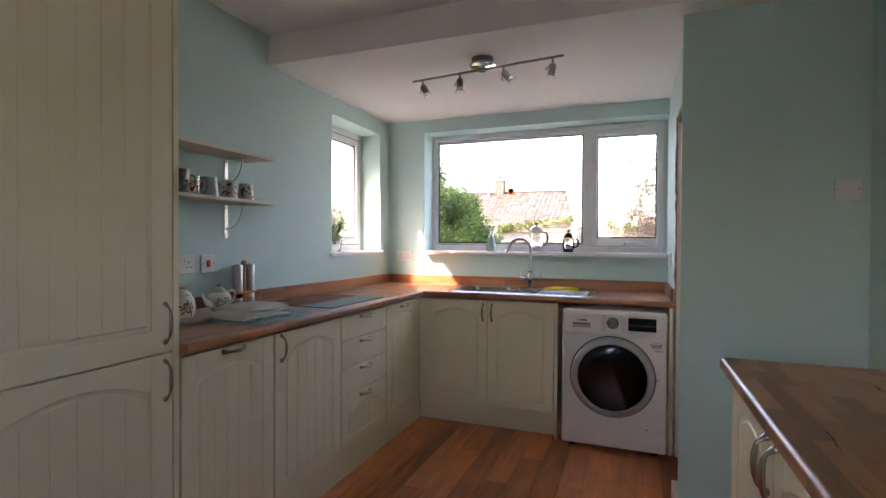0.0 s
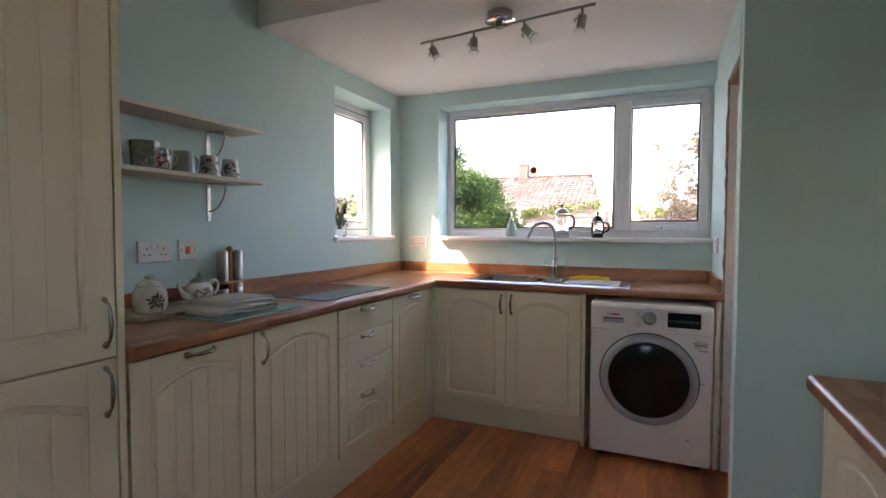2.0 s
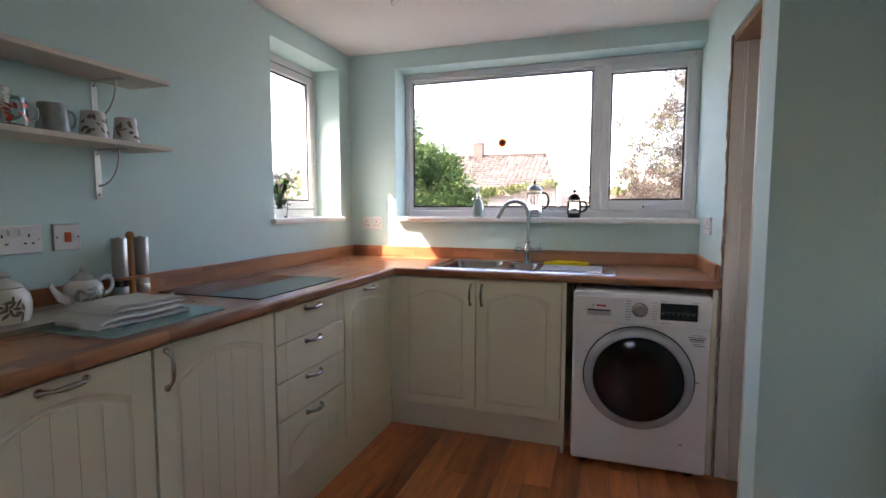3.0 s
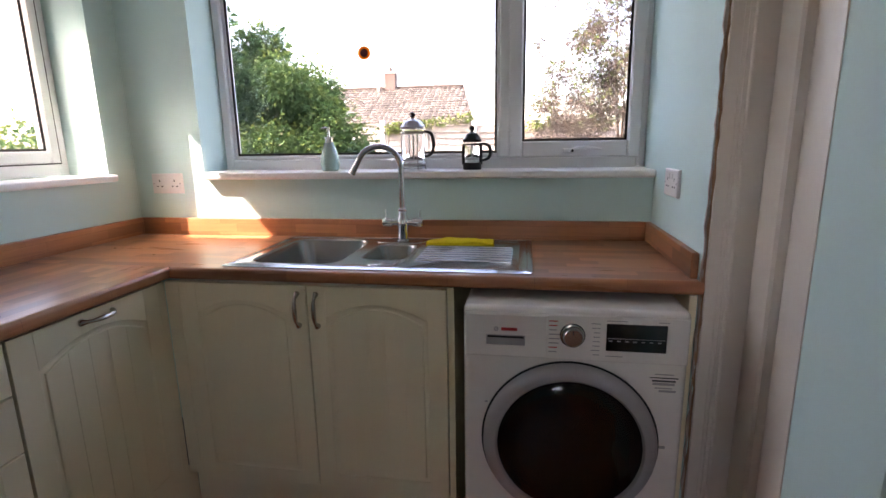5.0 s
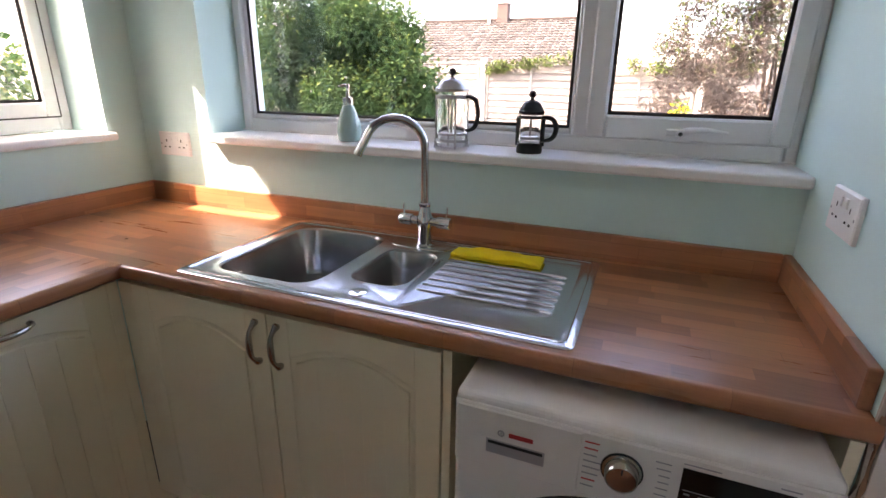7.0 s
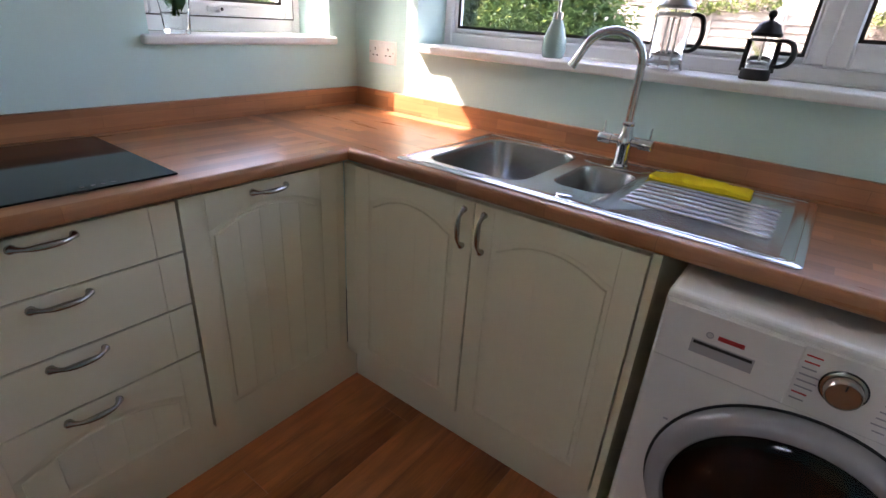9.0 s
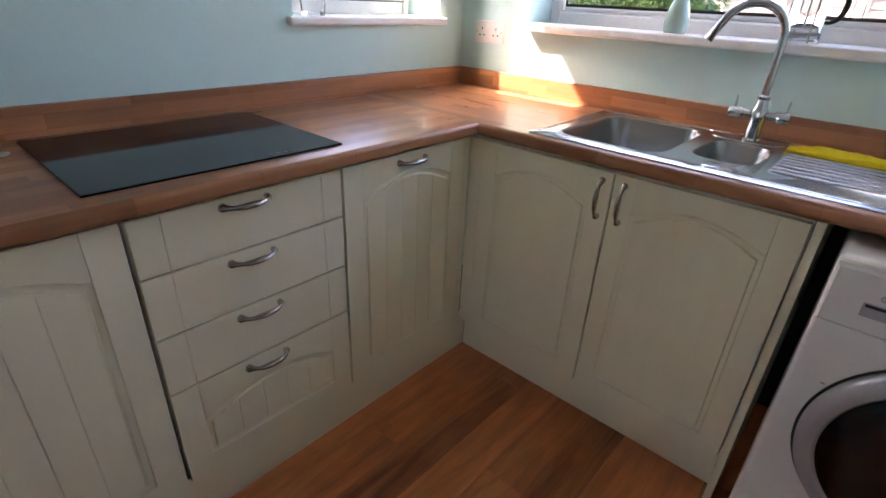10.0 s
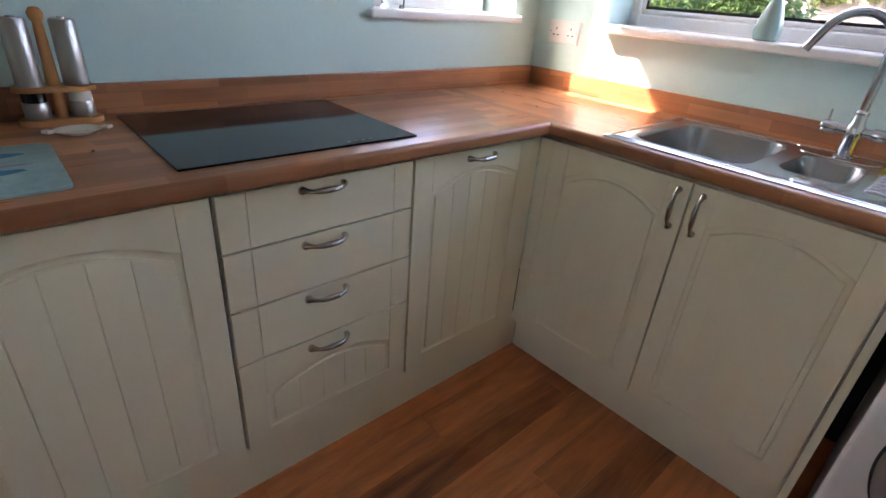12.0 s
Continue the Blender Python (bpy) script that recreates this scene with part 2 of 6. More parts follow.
PETAL = leafy("orange_petal", (0.85, 0.25, 0.01), (0.95, 0.45, 0.03), 0.75)
PETALY = leafy("yellow_petal", (0.75, 0.50, 0.02), (0.85, 0.66, 0.05))
PLASTER = mat("rough_plaster", (0.42, 0.36, 0.31), 0.95, vary=0.35, scale=30, bump=0.9, bscale=60)
GLASS = glass("window_glass", (0.985, 0.995, 0.99))
CLEAR = glass("clear_glass", (0.97, 0.98, 0.98))
SMOKE = glass("smoked_glass", (0.24, 0.26, 0.30), 0.0)
DRUM = mat("dark_drum_steel", (0.06, 0.08, 0.105), 0.5, metal=0.0, vary=0.2, scale=12)
FENCEW = wood("weathered_fence", (0.12, 0.10, 0.085), (0.32, 0.29, 0.255), "X", None, 0.9, vary=0.4, random_obj=True, bump=0.5)
BRICK = mat("red_brick", (0.13, 0.080, 0.064), 0.9, vary=0.3, scale=9, bump=0.5)
MORTAR = mat("lime_mortar", (0.30, 0.27, 0.24), 0.95, vary=0.15, scale=20)
RENDER = mat("outdoor_render", (0.60, 0.56, 0.50), 0.95, vary=0.08, scale=3, bump=0.3)
CLAY = mat("clay_tile", (0.055, 0.038, 0.030), 0.9, vary=0.25, scale=5, bump=0.4)
LAWN = mat("pale_garden_ground", (0.235, 0.225, 0.195), 0.95, vary=0.4, scale=4, bump=0.8, bscale=80)
BARK = mat("bark", (0.10, 0.07, 0.05), 0.95, vary=0.3, scale=30, bump=0.8)
LEAF_G = leafy("green_leaves", (0.024, 0.062, 0.020), (0.070, 0.138, 0.042))
LEAF_Y = leafy("light_green_leaves", (0.06, 0.105, 0.02), (0.14, 0.18, 0.045))
LEAF_R = leafy("red_maple_leaves", (0.050, 0.034, 0.029), (0.155, 0.128, 0.108))
FLOWERW = leafy("white_petals", (0.75, 0.74, 0.70), (0.85, 0.83, 0.80))
STEMG = leafy("dark_green_stems", (0.02, 0.05, 0.015), (0.06, 0.12, 0.03))


# ---------- mesh helpers ----------
def part(name, bm, material, parent=None, label="", smooth=False):
    bmesh.ops.recalc_face_normals(bm, faces=bm.faces)
    me = bpy.data.meshes.new(name)
    bm.to_mesh(me); bm.free()
    me.materials.append(material)
    if smooth:
        me.polygons.foreach_set("use_smooth", [True] * len(me.polygons))
        me.set_sharp_from_angle(angle=radians(40))
    ob = new(name, me)
    ob.parent = parent
    if label:
        tagged(ob, label)
    return ob


def thing(name, m, label, category, group="", kind=""):
    ob = new(name)
    ob.empty_display_size = 0.05
    ob.matrix_world = m
    return tagged(ob, label, category, group, kind)


def box(bm, x0, x1, y0, y1, z0, z1, bevel=0.0, seg=2):
    r = bmesh.ops.create_cube(bm, size=1.0, matrix=Matrix.Translation(((x0 + x1) / 2, (y0 + y1) / 2, (z0 + z1) / 2)) @ Matrix.Diagonal((abs(x1 - x0), abs(y1 - y0), abs(z1 - z0), 1)))
    if bevel:
        es = {e for v in r["verts"] for e in v.link_edges}
        bmesh.ops.bevel(bm, geom=list(es), offset=bevel, segments=seg, affect="EDGES", profile=0.5)
    return bm


def abox(x0, x1, y0, y1, z0, z1, bevel=0.0, seg=2):
    return box(bmesh.new(), x0, x1, y0, y1, z0, z1, bevel, seg)


def lathe(bm, profile, m=None, seg=28):
    """A turned body from (radius, height) pairs, about z."""
    m = m or Matrix()
    rings = []
    for r, z in profile:
        if r < 1e-5:
            rings.append([bm.verts.new(m @ Vector((0, 0, z)))])
        else:
            rings.append([bm.verts.new(m @ Vector((r * math.cos(2 * math.pi * k / seg), r * math.sin(2 * math.pi * k / seg), z))) for k in range(seg)])
    for a, b in zip(rings, rings[1:]):
        for k in range(seg):
            k2 = (k + 1) % seg
            if len(a) == 1 and len(b) > 1:
                bm.faces.new((a[0], b[k], b[k2]))
            elif len(b) == 1 and len(a) > 1:
                bm.faces.new((a[k], a[k2], b[0]))
            elif len(a) > 1:
                bm.faces.new((a[k], a[k2], b[k2], b[k]))
    for ring in (rings[0], rings[-1]):
        if len(ring) > 1:
            bm.faces.new(ring)
    return bm


def tube(bm, pts, radii, seg=10, cap=True, flat=1.0):
    """A round bar along points; radii one number or one each; flat squeezes it across."""
    pts = [Vector(p) for p in pts]
    if not isinstance(radii, (list, tuple)):
        radii = [radii] * len(pts)
    rings, side = [], None
    for i, p in enumerate(pts):
        d = (pts[min(i + 1, len(pts) - 1)] - pts[max(i - 1, 0)]).normalized()
        if side is None:
            side = d.orthogonal().normalized()
        side = (side - d * side.dot(d)).normalized()
        up = d.cross(side)
        rings.append([bm.verts.new(p + radii[i] * (math.cos(2 * math.pi * k / seg) * side + flat * math.sin(2 * math.pi * k / seg) * up)) for k in range(seg)])
    for a, b in zip(rings, rings[1:]):
        for k in range(seg):
            bm.faces.new((a[k], a[(k + 1) % seg], b[(k + 1) % seg], b[k]))
    if cap:
        bm.faces.new(rings[0]); bm.faces.new(rings[-1])
    return bm


def flowing(pts, n=5):
    """A smooth run of points through the given ones (Catmull-Rom); works on tuples of any length."""
    q = [tuple(p) for p in pts]
    q = [q[0]] + q + [q[-1]]
    out = []
    for i in range(1, len(q) - 2):
        for k in range(n):
            t = k / n
            out.append(tuple(0.5 * (2 * b + (c - a) * t + (2 * a - 5 * b + 4 * c - d) * t * t + (3 * b - a - 3 * c + d) * t ** 3) for a, b, c, d in zip(q[i - 1], q[i], q[i + 1], q[i + 2])))
    return out + [q[-2]]


def offset_poly(poly, d):
    out, n = [], len(poly)
    for i in range(n):
        a, b, c = Vector(poly[i - 1]), Vector(poly[i]), Vector(poly[(i + 1) % n])
        e1, e2 = (b - a).normalized(), (c - b).normalized()
        n1, n2 = Vector((-e1.y, e1.x)), Vector((-e2.y, e2.x))
        k = (n1 + n2)
        k = k / max(0.3, 1 + n1.dot(n2))
        out.append(b + d * k)
    return out


def prism(bm, poly, w0, w1, cham, place):
    """A flat piece with a chamfered face; poly counter-clockwise in (u, v); place maps (u, v, w) to the mesh."""
    n = len(poly)
    ins = offset_poly(poly, cham)
    r0 = [bm.verts.new(place(p[0], p[1], w0)) for p in poly]
    r1 = [bm.verts.new(place(p[0], p[1], w1 - cham)) for p in poly]
    r2 = [bm.verts.new(place(p[0], p[1], w1)) for p in ins]
    for a, b in ((r0, r1), (r1, r2)):
        for k in range(n):
            bm.faces.new((a[k], a[(k + 1) % n], b[(k + 1) % n], b[k]))
    bm.faces.new(r2); bm.faces.new(r0[::-1])
    return bm


def front(u, v, w):
    """Furniture fronts: u to the right, v up, w out towards the room (local -y)."""
    return Vector((u, -w, v))


def rect(u0, u1, v0, v1):
    return [(u0, v0), (u1, v0), (u1, v1), (u0, v1)]


def wall_box(name, x0, x1, y0, y1, z0, z1, material=None, label="", bevel=0.0):
    ob = part(name, abox(x0, x1, y0, y1, z0, z1, bevel), material or WALL)
    return tagged(ob, label, "wall", kind="structure")


# ---------- the shell of the place ----------
CW, CM = 2.255, 2.42                                       # lower ceiling, main ceiling
RX, FY = 2.178, -1.355                                     # right wall by the sink, wall facing the room
LW = (-0.845, -0.148, 1.16, 2.132)                          # side window: y from, to, z from, to
MW = (0.334, RX, 1.15, 2.15)                               # main window: x from, to, z from, to
PAINT = "pale aqua painted plaster wall"

bm = bmesh.new()
for x0, x1, y0, y1, z0, z1 in ((-0.3, 0, -4.75, LW[0], -0.12, 2.6), (-0.3, 0, LW[1], 0.3, -0.12, 2.6), (-0.3, 0, LW[0], LW[1], -0.12, LW[2]), (-0.3, 0, LW[0], LW[1], LW[3], 2.6)):
    box(bm, x0, x1, y0, y1, z0, z1)
tagged(part("wall_west", bm, WALL), PAINT + " with a deep window opening", "wall", kind="structure")
bm = bmesh.new()
for x0, x1, z0, z1 in ((0, MW[0], -0.12, 2.6), (MW[0], MW[1], -0.12, MW[2]), (MW[0], MW[1], MW[3], 2.6), (MW[1], 3.1, -0.12, 2.6)):
    box(bm, x0, x1, 0, 0.3, z0, z1)
tagged(part("wall_north", bm, WALL), PAINT + " with a wide window opening over the sink", "wall", kind="structure")

PX0, PX1 = 2.147, 2.168                                       # face of the near pier at its two ends
DY0, DY1, DZ = -1.10, -0.580, 1.982                          # side doorway: y from, to, head
bm = bmesh.new()
box(bm, RX, RX + 0.13, DY1, 0, -0.05, 2.4); box(bm, RX, RX + 0.13, DY0, DY1, DZ, 2.4)
pier = bmesh.ops.create_cube(bm, size=1.0)["verts"]
for v in pier:
    y = FY if v.co.y < 0 else DY0
    v.co = ((PX0 if v.co.y < 0 else PX1) if v.co.x < 0 else RX + 0.13, y, -0.05 if v.co.z < 0 else 2.4)
tagged(part("wall_east", bm, WALL), PAINT + " with an unfinished doorway", "wall", kind="structure")
wall_box("wall_facing", RX + 0.13, 2.83, FY, FY + 0.12, -0.05, 2.6, label=PAINT + " in shade")
wall_box("wall_east_rear", 2.82, 2.95, -4.75, FY - 0.001, -0.05, 2.6, label=PAINT + " behind the side counter")
# Rear wall out of view; its opening is added to let in fill daylight.
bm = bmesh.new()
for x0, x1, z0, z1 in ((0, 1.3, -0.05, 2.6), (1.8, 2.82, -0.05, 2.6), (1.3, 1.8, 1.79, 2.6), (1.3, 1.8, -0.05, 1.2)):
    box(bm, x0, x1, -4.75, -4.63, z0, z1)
tagged(part("wall_south", bm, WALL), PAINT + " with an added unseen opening for fill light", "wall", kind="structure")
tagged(part("ceiling", abox(0, 2.95, -1.484, 0, CW, CW + 0.12), CEIL), "smooth white painted low ceiling", "ceiling", kind="structure")
tagged(part("ceiling_main", abox(0, 2.95, -4.75, -1.30, CM, CM + 0.12), CEIL), "smooth white painted ceiling", "ceiling", kind="structure")
tagged(part("beam", abox(0, 2.82, -1.486, -1.36, CW - 0.002, CM + 0.05, 0.004), CEIL), "white painted step in the ceiling", "beam", kind="structure")
# roofs outside: the eave over the side window and the taller house behind it shade the sun
tagged(part("roof_extension", abox(-0.585, 3.3, -1.5, 0.62, 2.55, 2.75), CLAY), "flat roof of the kitchen", "roof", kind="structure")
tagged(part("soffit", abox(-0.585, -0.3, -1.5, 0.62, 2.40, 2.551), PVC), "white eaves board over the side window", "soffit", kind="structure")
bm = abox(-7, -0.31, -6.5, -1.48, -0.1, 4.15); box(bm, -0.31, 3.4, -6.5, -1.51, 2.77, 4.15)
tagged(part("wall_house", bm, RENDER), "rendered wall of the taller house", "wall", kind="structure")
wall_box("wall_utility", 3.05, 3.1, FY, 0, -0.05, 2.6, GLOSSW, "white wall of the side room")
wall_box("ceiling_utility", RX + 0.13, 3.1, FY + 0.12, 0, 2.255, 2.3, CEIL, "white ceiling of the side room")

# unfinished edges of the doorway: broken plaster, raw timber lining, painted door with a moulded frame
rng = random.Random(4)
def ragged(name, y0, y1, x0, x1, z0, z1, material, label):
    bm = bmesh.new()
    n = 60
    prev = None
    for i in range(n + 1):
        z = z0 + (z1 - z0) * i / n
        j = rng.uniform(-0.006, 0.006); k = rng.uniform(-0.004, 0.004)
        ring = [bm.verts.new((x0 + k, y0, z)), bm.verts.new((x1, y0, z)), bm.verts.new((x1, y1 + j, z)), bm.verts.new((x0 + k, y1 + j * 0.6, z))]
        if prev:
            for a in range(4):
                bm.faces.new((prev[a], prev[(a + 1) % 4], ring[(a + 1) % 4], ring[a]))
        else:
            bm.faces.new(ring)
        prev = ring
    bm.faces.new(prev)
    return tagged(part(name, bm, material), label, "trim", kind="structure")
ragged("trim_1", DY1, DY1 - 0.006, RX - 0.001, RX + 0.004, 0, DZ, PLASTER, "broken plaster edge of the doorway")
ragged("trim_2", DY1, DY1 - 0.009, RX + 0.004, RX + 0.009, 0, DZ, RAWWOOD, "raw brown timber edge of the doorway")
frame_1 = thing("door_frame", pose(RX + 0.009, DY1, 0), "white painted door lining in an unfinished doorway", "door frame", kind="structure")
bm = bmesh.new()
box(bm, 0.0, 0.055, -0.014, 0.0, 0, DZ, 0.002); box(bm, 0.050, 0.118, -0.028, 0.0, 0, DZ, 0.006)
part("jamb", bm, GLOSSW, frame_1)
for a, b_, d in ((0.030, 0.040, 0.0165), (0.0398, 0.0505, 0.0205)):
    part("moulding", abox(a, b_, -d, -0.001, 0, DZ - 0.03, 0.0012), GLOSSW, frame_1)
part("near_jamb", abox(0.0, 0.14, DY0 - DY1 + 0.005, DY0 - DY1 + 0.035, 0, DZ, 0.004), GLOSSW, frame_1)
part("head", abox(0.0, 0.14, DY0 - DY1 + 0.035, -0.012, DZ - 0.03, DZ, 0.003), RAWWOOD, frame_1, "bare timber head of the frame")
door_1 = thing("door_1", pose(RX + 0.125, DY0 + 0.04, 0.005), "closed white painted panelled door in the side doorway", "door", kind="structure")
W = DY1 - 0.004 - DY0 - 0.045
def dplace(u, v, w):
    return Vector((-w, u, v))
bm = abox(0.016, 0.05, 0, W, 0, 1.945)
for u0, u1, v0, v1 in ((0, 0.075, 0, 1.945), (0.175, 0.262, 0.16, 1.84), (0.352, W, 0, 1.945), (0.075, 0.352, 0, 0.16), (0.075, 0.352, 1.84, 1.945)):
    prism(bm, rect(u0, u1, v0, v1), -0.018, 0.012, 0.007, dplace)
part("door_leaf", bm, GLOSSW, door_1)
wall_trim = tagged(part("corner_bead", abox(PX1 - 0.003, PX1 + 0.012, DY0 - 0.008, DY0 + 0.006, 0, 2.11, 0.001), GLOSSW), "white plaster bead beside the doorway", "trim", kind="structure")
tagged(part("skirting", abox(PX0 - 0.012, RX, FY - 0.012, DY0 - 0.01, 0, 0.09, 0.004), GLOSSW), "white painted skirting board", "baseboard", kind="structure")
tagged(part("skirting_facing", abox(PX0 - 0.011, 2.82, FY - 0.013, FY, 0, 0.088, 0.004), GLOSSW), "white painted skirting board", "baseboard", kind="structure")


# ---------- windows ----------
def window_bar(bm, place, u0, u1, v0, v1, w0, w1):
    prism(bm, rect(u0, u1, v0, v1), w0, w1, 0.006, place)


def ring_frame(bm, place, u0, u1, v0, v1, m, w0, w1):
    """Four bars round an opening; m: widths left, right, bottom, top."""
    l, r, b_, t = m
    window_bar(bm, place, u0, u0 + l, v0, v1, w0, w1); window_bar(bm, place, u1 - r, u1, v0, v1, w0, w1)
    window_bar(bm, place, u0 + l, u1 - r, v0, v0 + b_, w0, w1); window_bar(bm, place, u0 + l, u1 - r, v1 - t, v1, w0, w1)


def gasket(place, u0, u1, v0, v1, w):
    bm = bmesh.new()
    g = 0.010
    for a, b_, c, d in ((u0 - 0.002, u0 + g, v0, v1), (u1 - g, u1 + 0.002, v0, v1), (u0, u1, v0 - 0.002, v0 + g), (u0, u1, v1 - g, v1 + 0.002)):
        prism(bm, rect(a, b_, c, d), w, w + 0.004, 0.001, place)
    return bm


def pane(place, u0, u1, v0, v1, parent):
    bm = bmesh.new()
    prism(bm, rect(u0 - 0.008, u1 + 0.008, v0 - 0.008, v1 + 0.008), -0.003, 0.003, 0.0005, place)
    ob = part("pane", bm, GLASS, parent, "clear window glass")
    ob.visible_shadow = False
    return ob


def lever(place, u, v, w, parent):
    """A window handle: a plate and a curved lever."""
    bm = bmesh.new()
    prism(bm, rect(u - 0.035, u - 0.005, v - 0.009, v + 0.009), w, w + 0.012, 0.003, place)
    h = part("handle", bm, PVC, parent, "white window handle")
    bm = bmesh.new()
    tube(bm, [place(u, v - 0.002, w), place(u, v, w + 0.03), place(u + 0.02, v + 0.008, w + 0.036), place(u + 0.06, v + 0.012, w + 0.034), place(u + 0.115, v + 0.006, w + 0.03)], [0.012, 0.013, 0.011, 0.008, 0.004], 10, flat=0.8)
    part("lever", bm, PVC, h)
    bm = bmesh.new()
    lathe(bm, [(0.0055, 0), (0.0055, 0.004), (0, 0.004)], Matrix.Translation(place(u, v, w + 0.042)) @ pose(0, 0, 0, 90, 0, 0), 12)
    part("lock", bm, BLACK, h)


# main window over the sink: u along x, outside face towards +y
def mwp(u, v, w):
    return Vector((u, 0.2 - w, v))
window_1 = thing("window_1", Matrix(), "wide white upvc window with a fixed light and a side sash", "window", kind="structure")
x0, x1, z0, z1 = MW[0], MW[1], 1.18, MW[3]
bm = bmesh.new()
ring_frame(bm, mwp, x0, x1, z0, z1, (0.040, 0.032, 0.045, 0.045), -0.04, 0.03)
window_bar(bm, mwp, 1.592, 1.640, z0 + 0.045, z1 - 0.045, -0.04, 0.03)
part("window_frame", bm, PVC, window_1)
bm = bmesh.new()
ring_frame(bm, mwp, 0.374, 1.592, 1.225, 2.105, (0.012, 0.010, 0.018, 0.015), -0.01, 0.016)
part("glazing_bead", bm, PVC, window_1)
part("gasket", gasket(mwp, 0.386, 1.582, 1.243, 2.09, 0.0035), BLACK, window_1)
pane(mwp, 0.386, 1.582, 1.243, 2.09, window_1)
bm = bmesh.new()
ring_frame(bm, mwp, 1.632, 2.156, 1.222, 2.112, (0.056, 0.049, 0.066, 0.053), -0.03, 0.042)
sash = part("sash", bm, PVC, window_1, "white opening sash")
part("gasket", gasket(mwp, 1.688, 2.107, 1.288, 2.059, 0.0035), BLACK, sash)
pane(mwp, 1.688, 2.107, 1.288, 2.059, sash)
lever(mwp, 1.888, 1.248, 0.042, window_1)
sill_1 = part("window_sill", abox(0.343, RX - 0.001, -0.036, 0.172, 1.15, 1.18, 0.008, 3), SILLP)
tagged(sill_1, "white painted window board over the sink", "window sill", kind="structure")
# soft seal bead at the frame's foot
tagged(part("seal", abox(x0, x1, 0.163, 0.171, 1.1795, 1.1855, 0.002), PVC), "white sealant line along the window", "trim", kind="structure")

# side window
def lwp(u, v, w):
    return Vector((-0.2 + w, u, v))
window_2 = thing("window_2", Matrix(), "small white upvc side window with one sash", "window", kind="structure")
y0, y1, z0, z1 = LW[0], LW[1], 1.18, LW[3]
bm = bmesh.new()
ring_frame(bm, lwp, y0, y1, z0, z1, (0.050, 0.040, 0.055, 0.055), -0.04, 0.020)
part("window_frame", bm, PVC, window_2)
bm = bmesh.new()
ring_frame(bm, lwp, y0 + 0.046, y1 - 0.036, z0 + 0.051, z1 - 0.051, (0.045, 0.044, 0.050, 0.048), -0.03, 0.026)
sash2 = part("sash", bm, PVC, window_2, "white opening sash")
part("gasket", gasket(lwp, y0 + 0.091, y1 - 0.080, z0 + 0.101, z1 - 0.099, 0.0035), BLACK, sash2)
part("sash_gap", gasket(lwp, y0 + 0.0445, y1 - 0.0345, z0 + 0.0495, z1 - 0.0495, 0.0175), BLACK, sash2, "dark seal round the sash")
pane(lwp, y0 + 0.091, y1 - 0.080, z0 + 0.101, z1 - 0.099, sash2)
lever(lwp, -0.52, 1.256, 0.026, window_2)
tagged(part("window_sill_side", abox(-0.172, 0.032, -0.872, -0.128, 1.152, 1.18, 0.010, 3), SILLP), "white painted window board of the side window", "window sill", kind="structure")

# sunflower sticker on the glass
stk = thing("sunflower_sticker", pose(1.015, 0.1955, 1.669, 90, 0, 0), "small dark orange sunflower sticker on the window glass", "sticker")
bm = bmesh.new()
lathe(bm, [(0.0, 0.0016), (0.017, 0.0016), (0.017, 0.0), (0, 0)], seg=20)
part("centre", bm, STICKER, stk)
bm = bmesh.new()
ring = []
for k in range(36):
    a = 2 * math.pi * k / 36
    r_ = 0.032 if k % 2 else 0.026
    ring.append((r_ * math.cos(a), r_ * math.sin(a)))
prism(bm, ring, 0.0, 0.0010, 0.0002, lambda u, v, w: Vector((u, v, w)))
part("petals", bm, PETAL, stk)


# ---------- kitchen units ----------
def arch_outline(u0, u1, v0, v1, rise, n=16):
    """Counter-clockwise: flat foot, upright sides to v1, a small step, a wide shallow arch on top."""
    pts = [(u0, v0), (u1, v0), (u1, v1)]
    sh = 0.045 * (u1 - u0)
    for i in range(n + 1):
        s = i / n
        u = (u1 - sh) + (u0 + sh - u1 + sh) * s
        pts.append((u, v1 + 0.005 + (rise - 0.005) * (1 - (2 * s - 1) ** 2)))
    pts.append((u0, v1))
    return pts


def arch_top(outline, u):
    """Height of the outline's top at u."""
    top = sorted(outline[2:])
    for (a, va), (b_, vb) in zip(top, top[1:]):
        if a <= u <= b_ and b_ > a:
            return va + (vb - va) * (u - a) / (b_ - a)
    return top[0][1] if u < top[0][0] else top[-1][1]


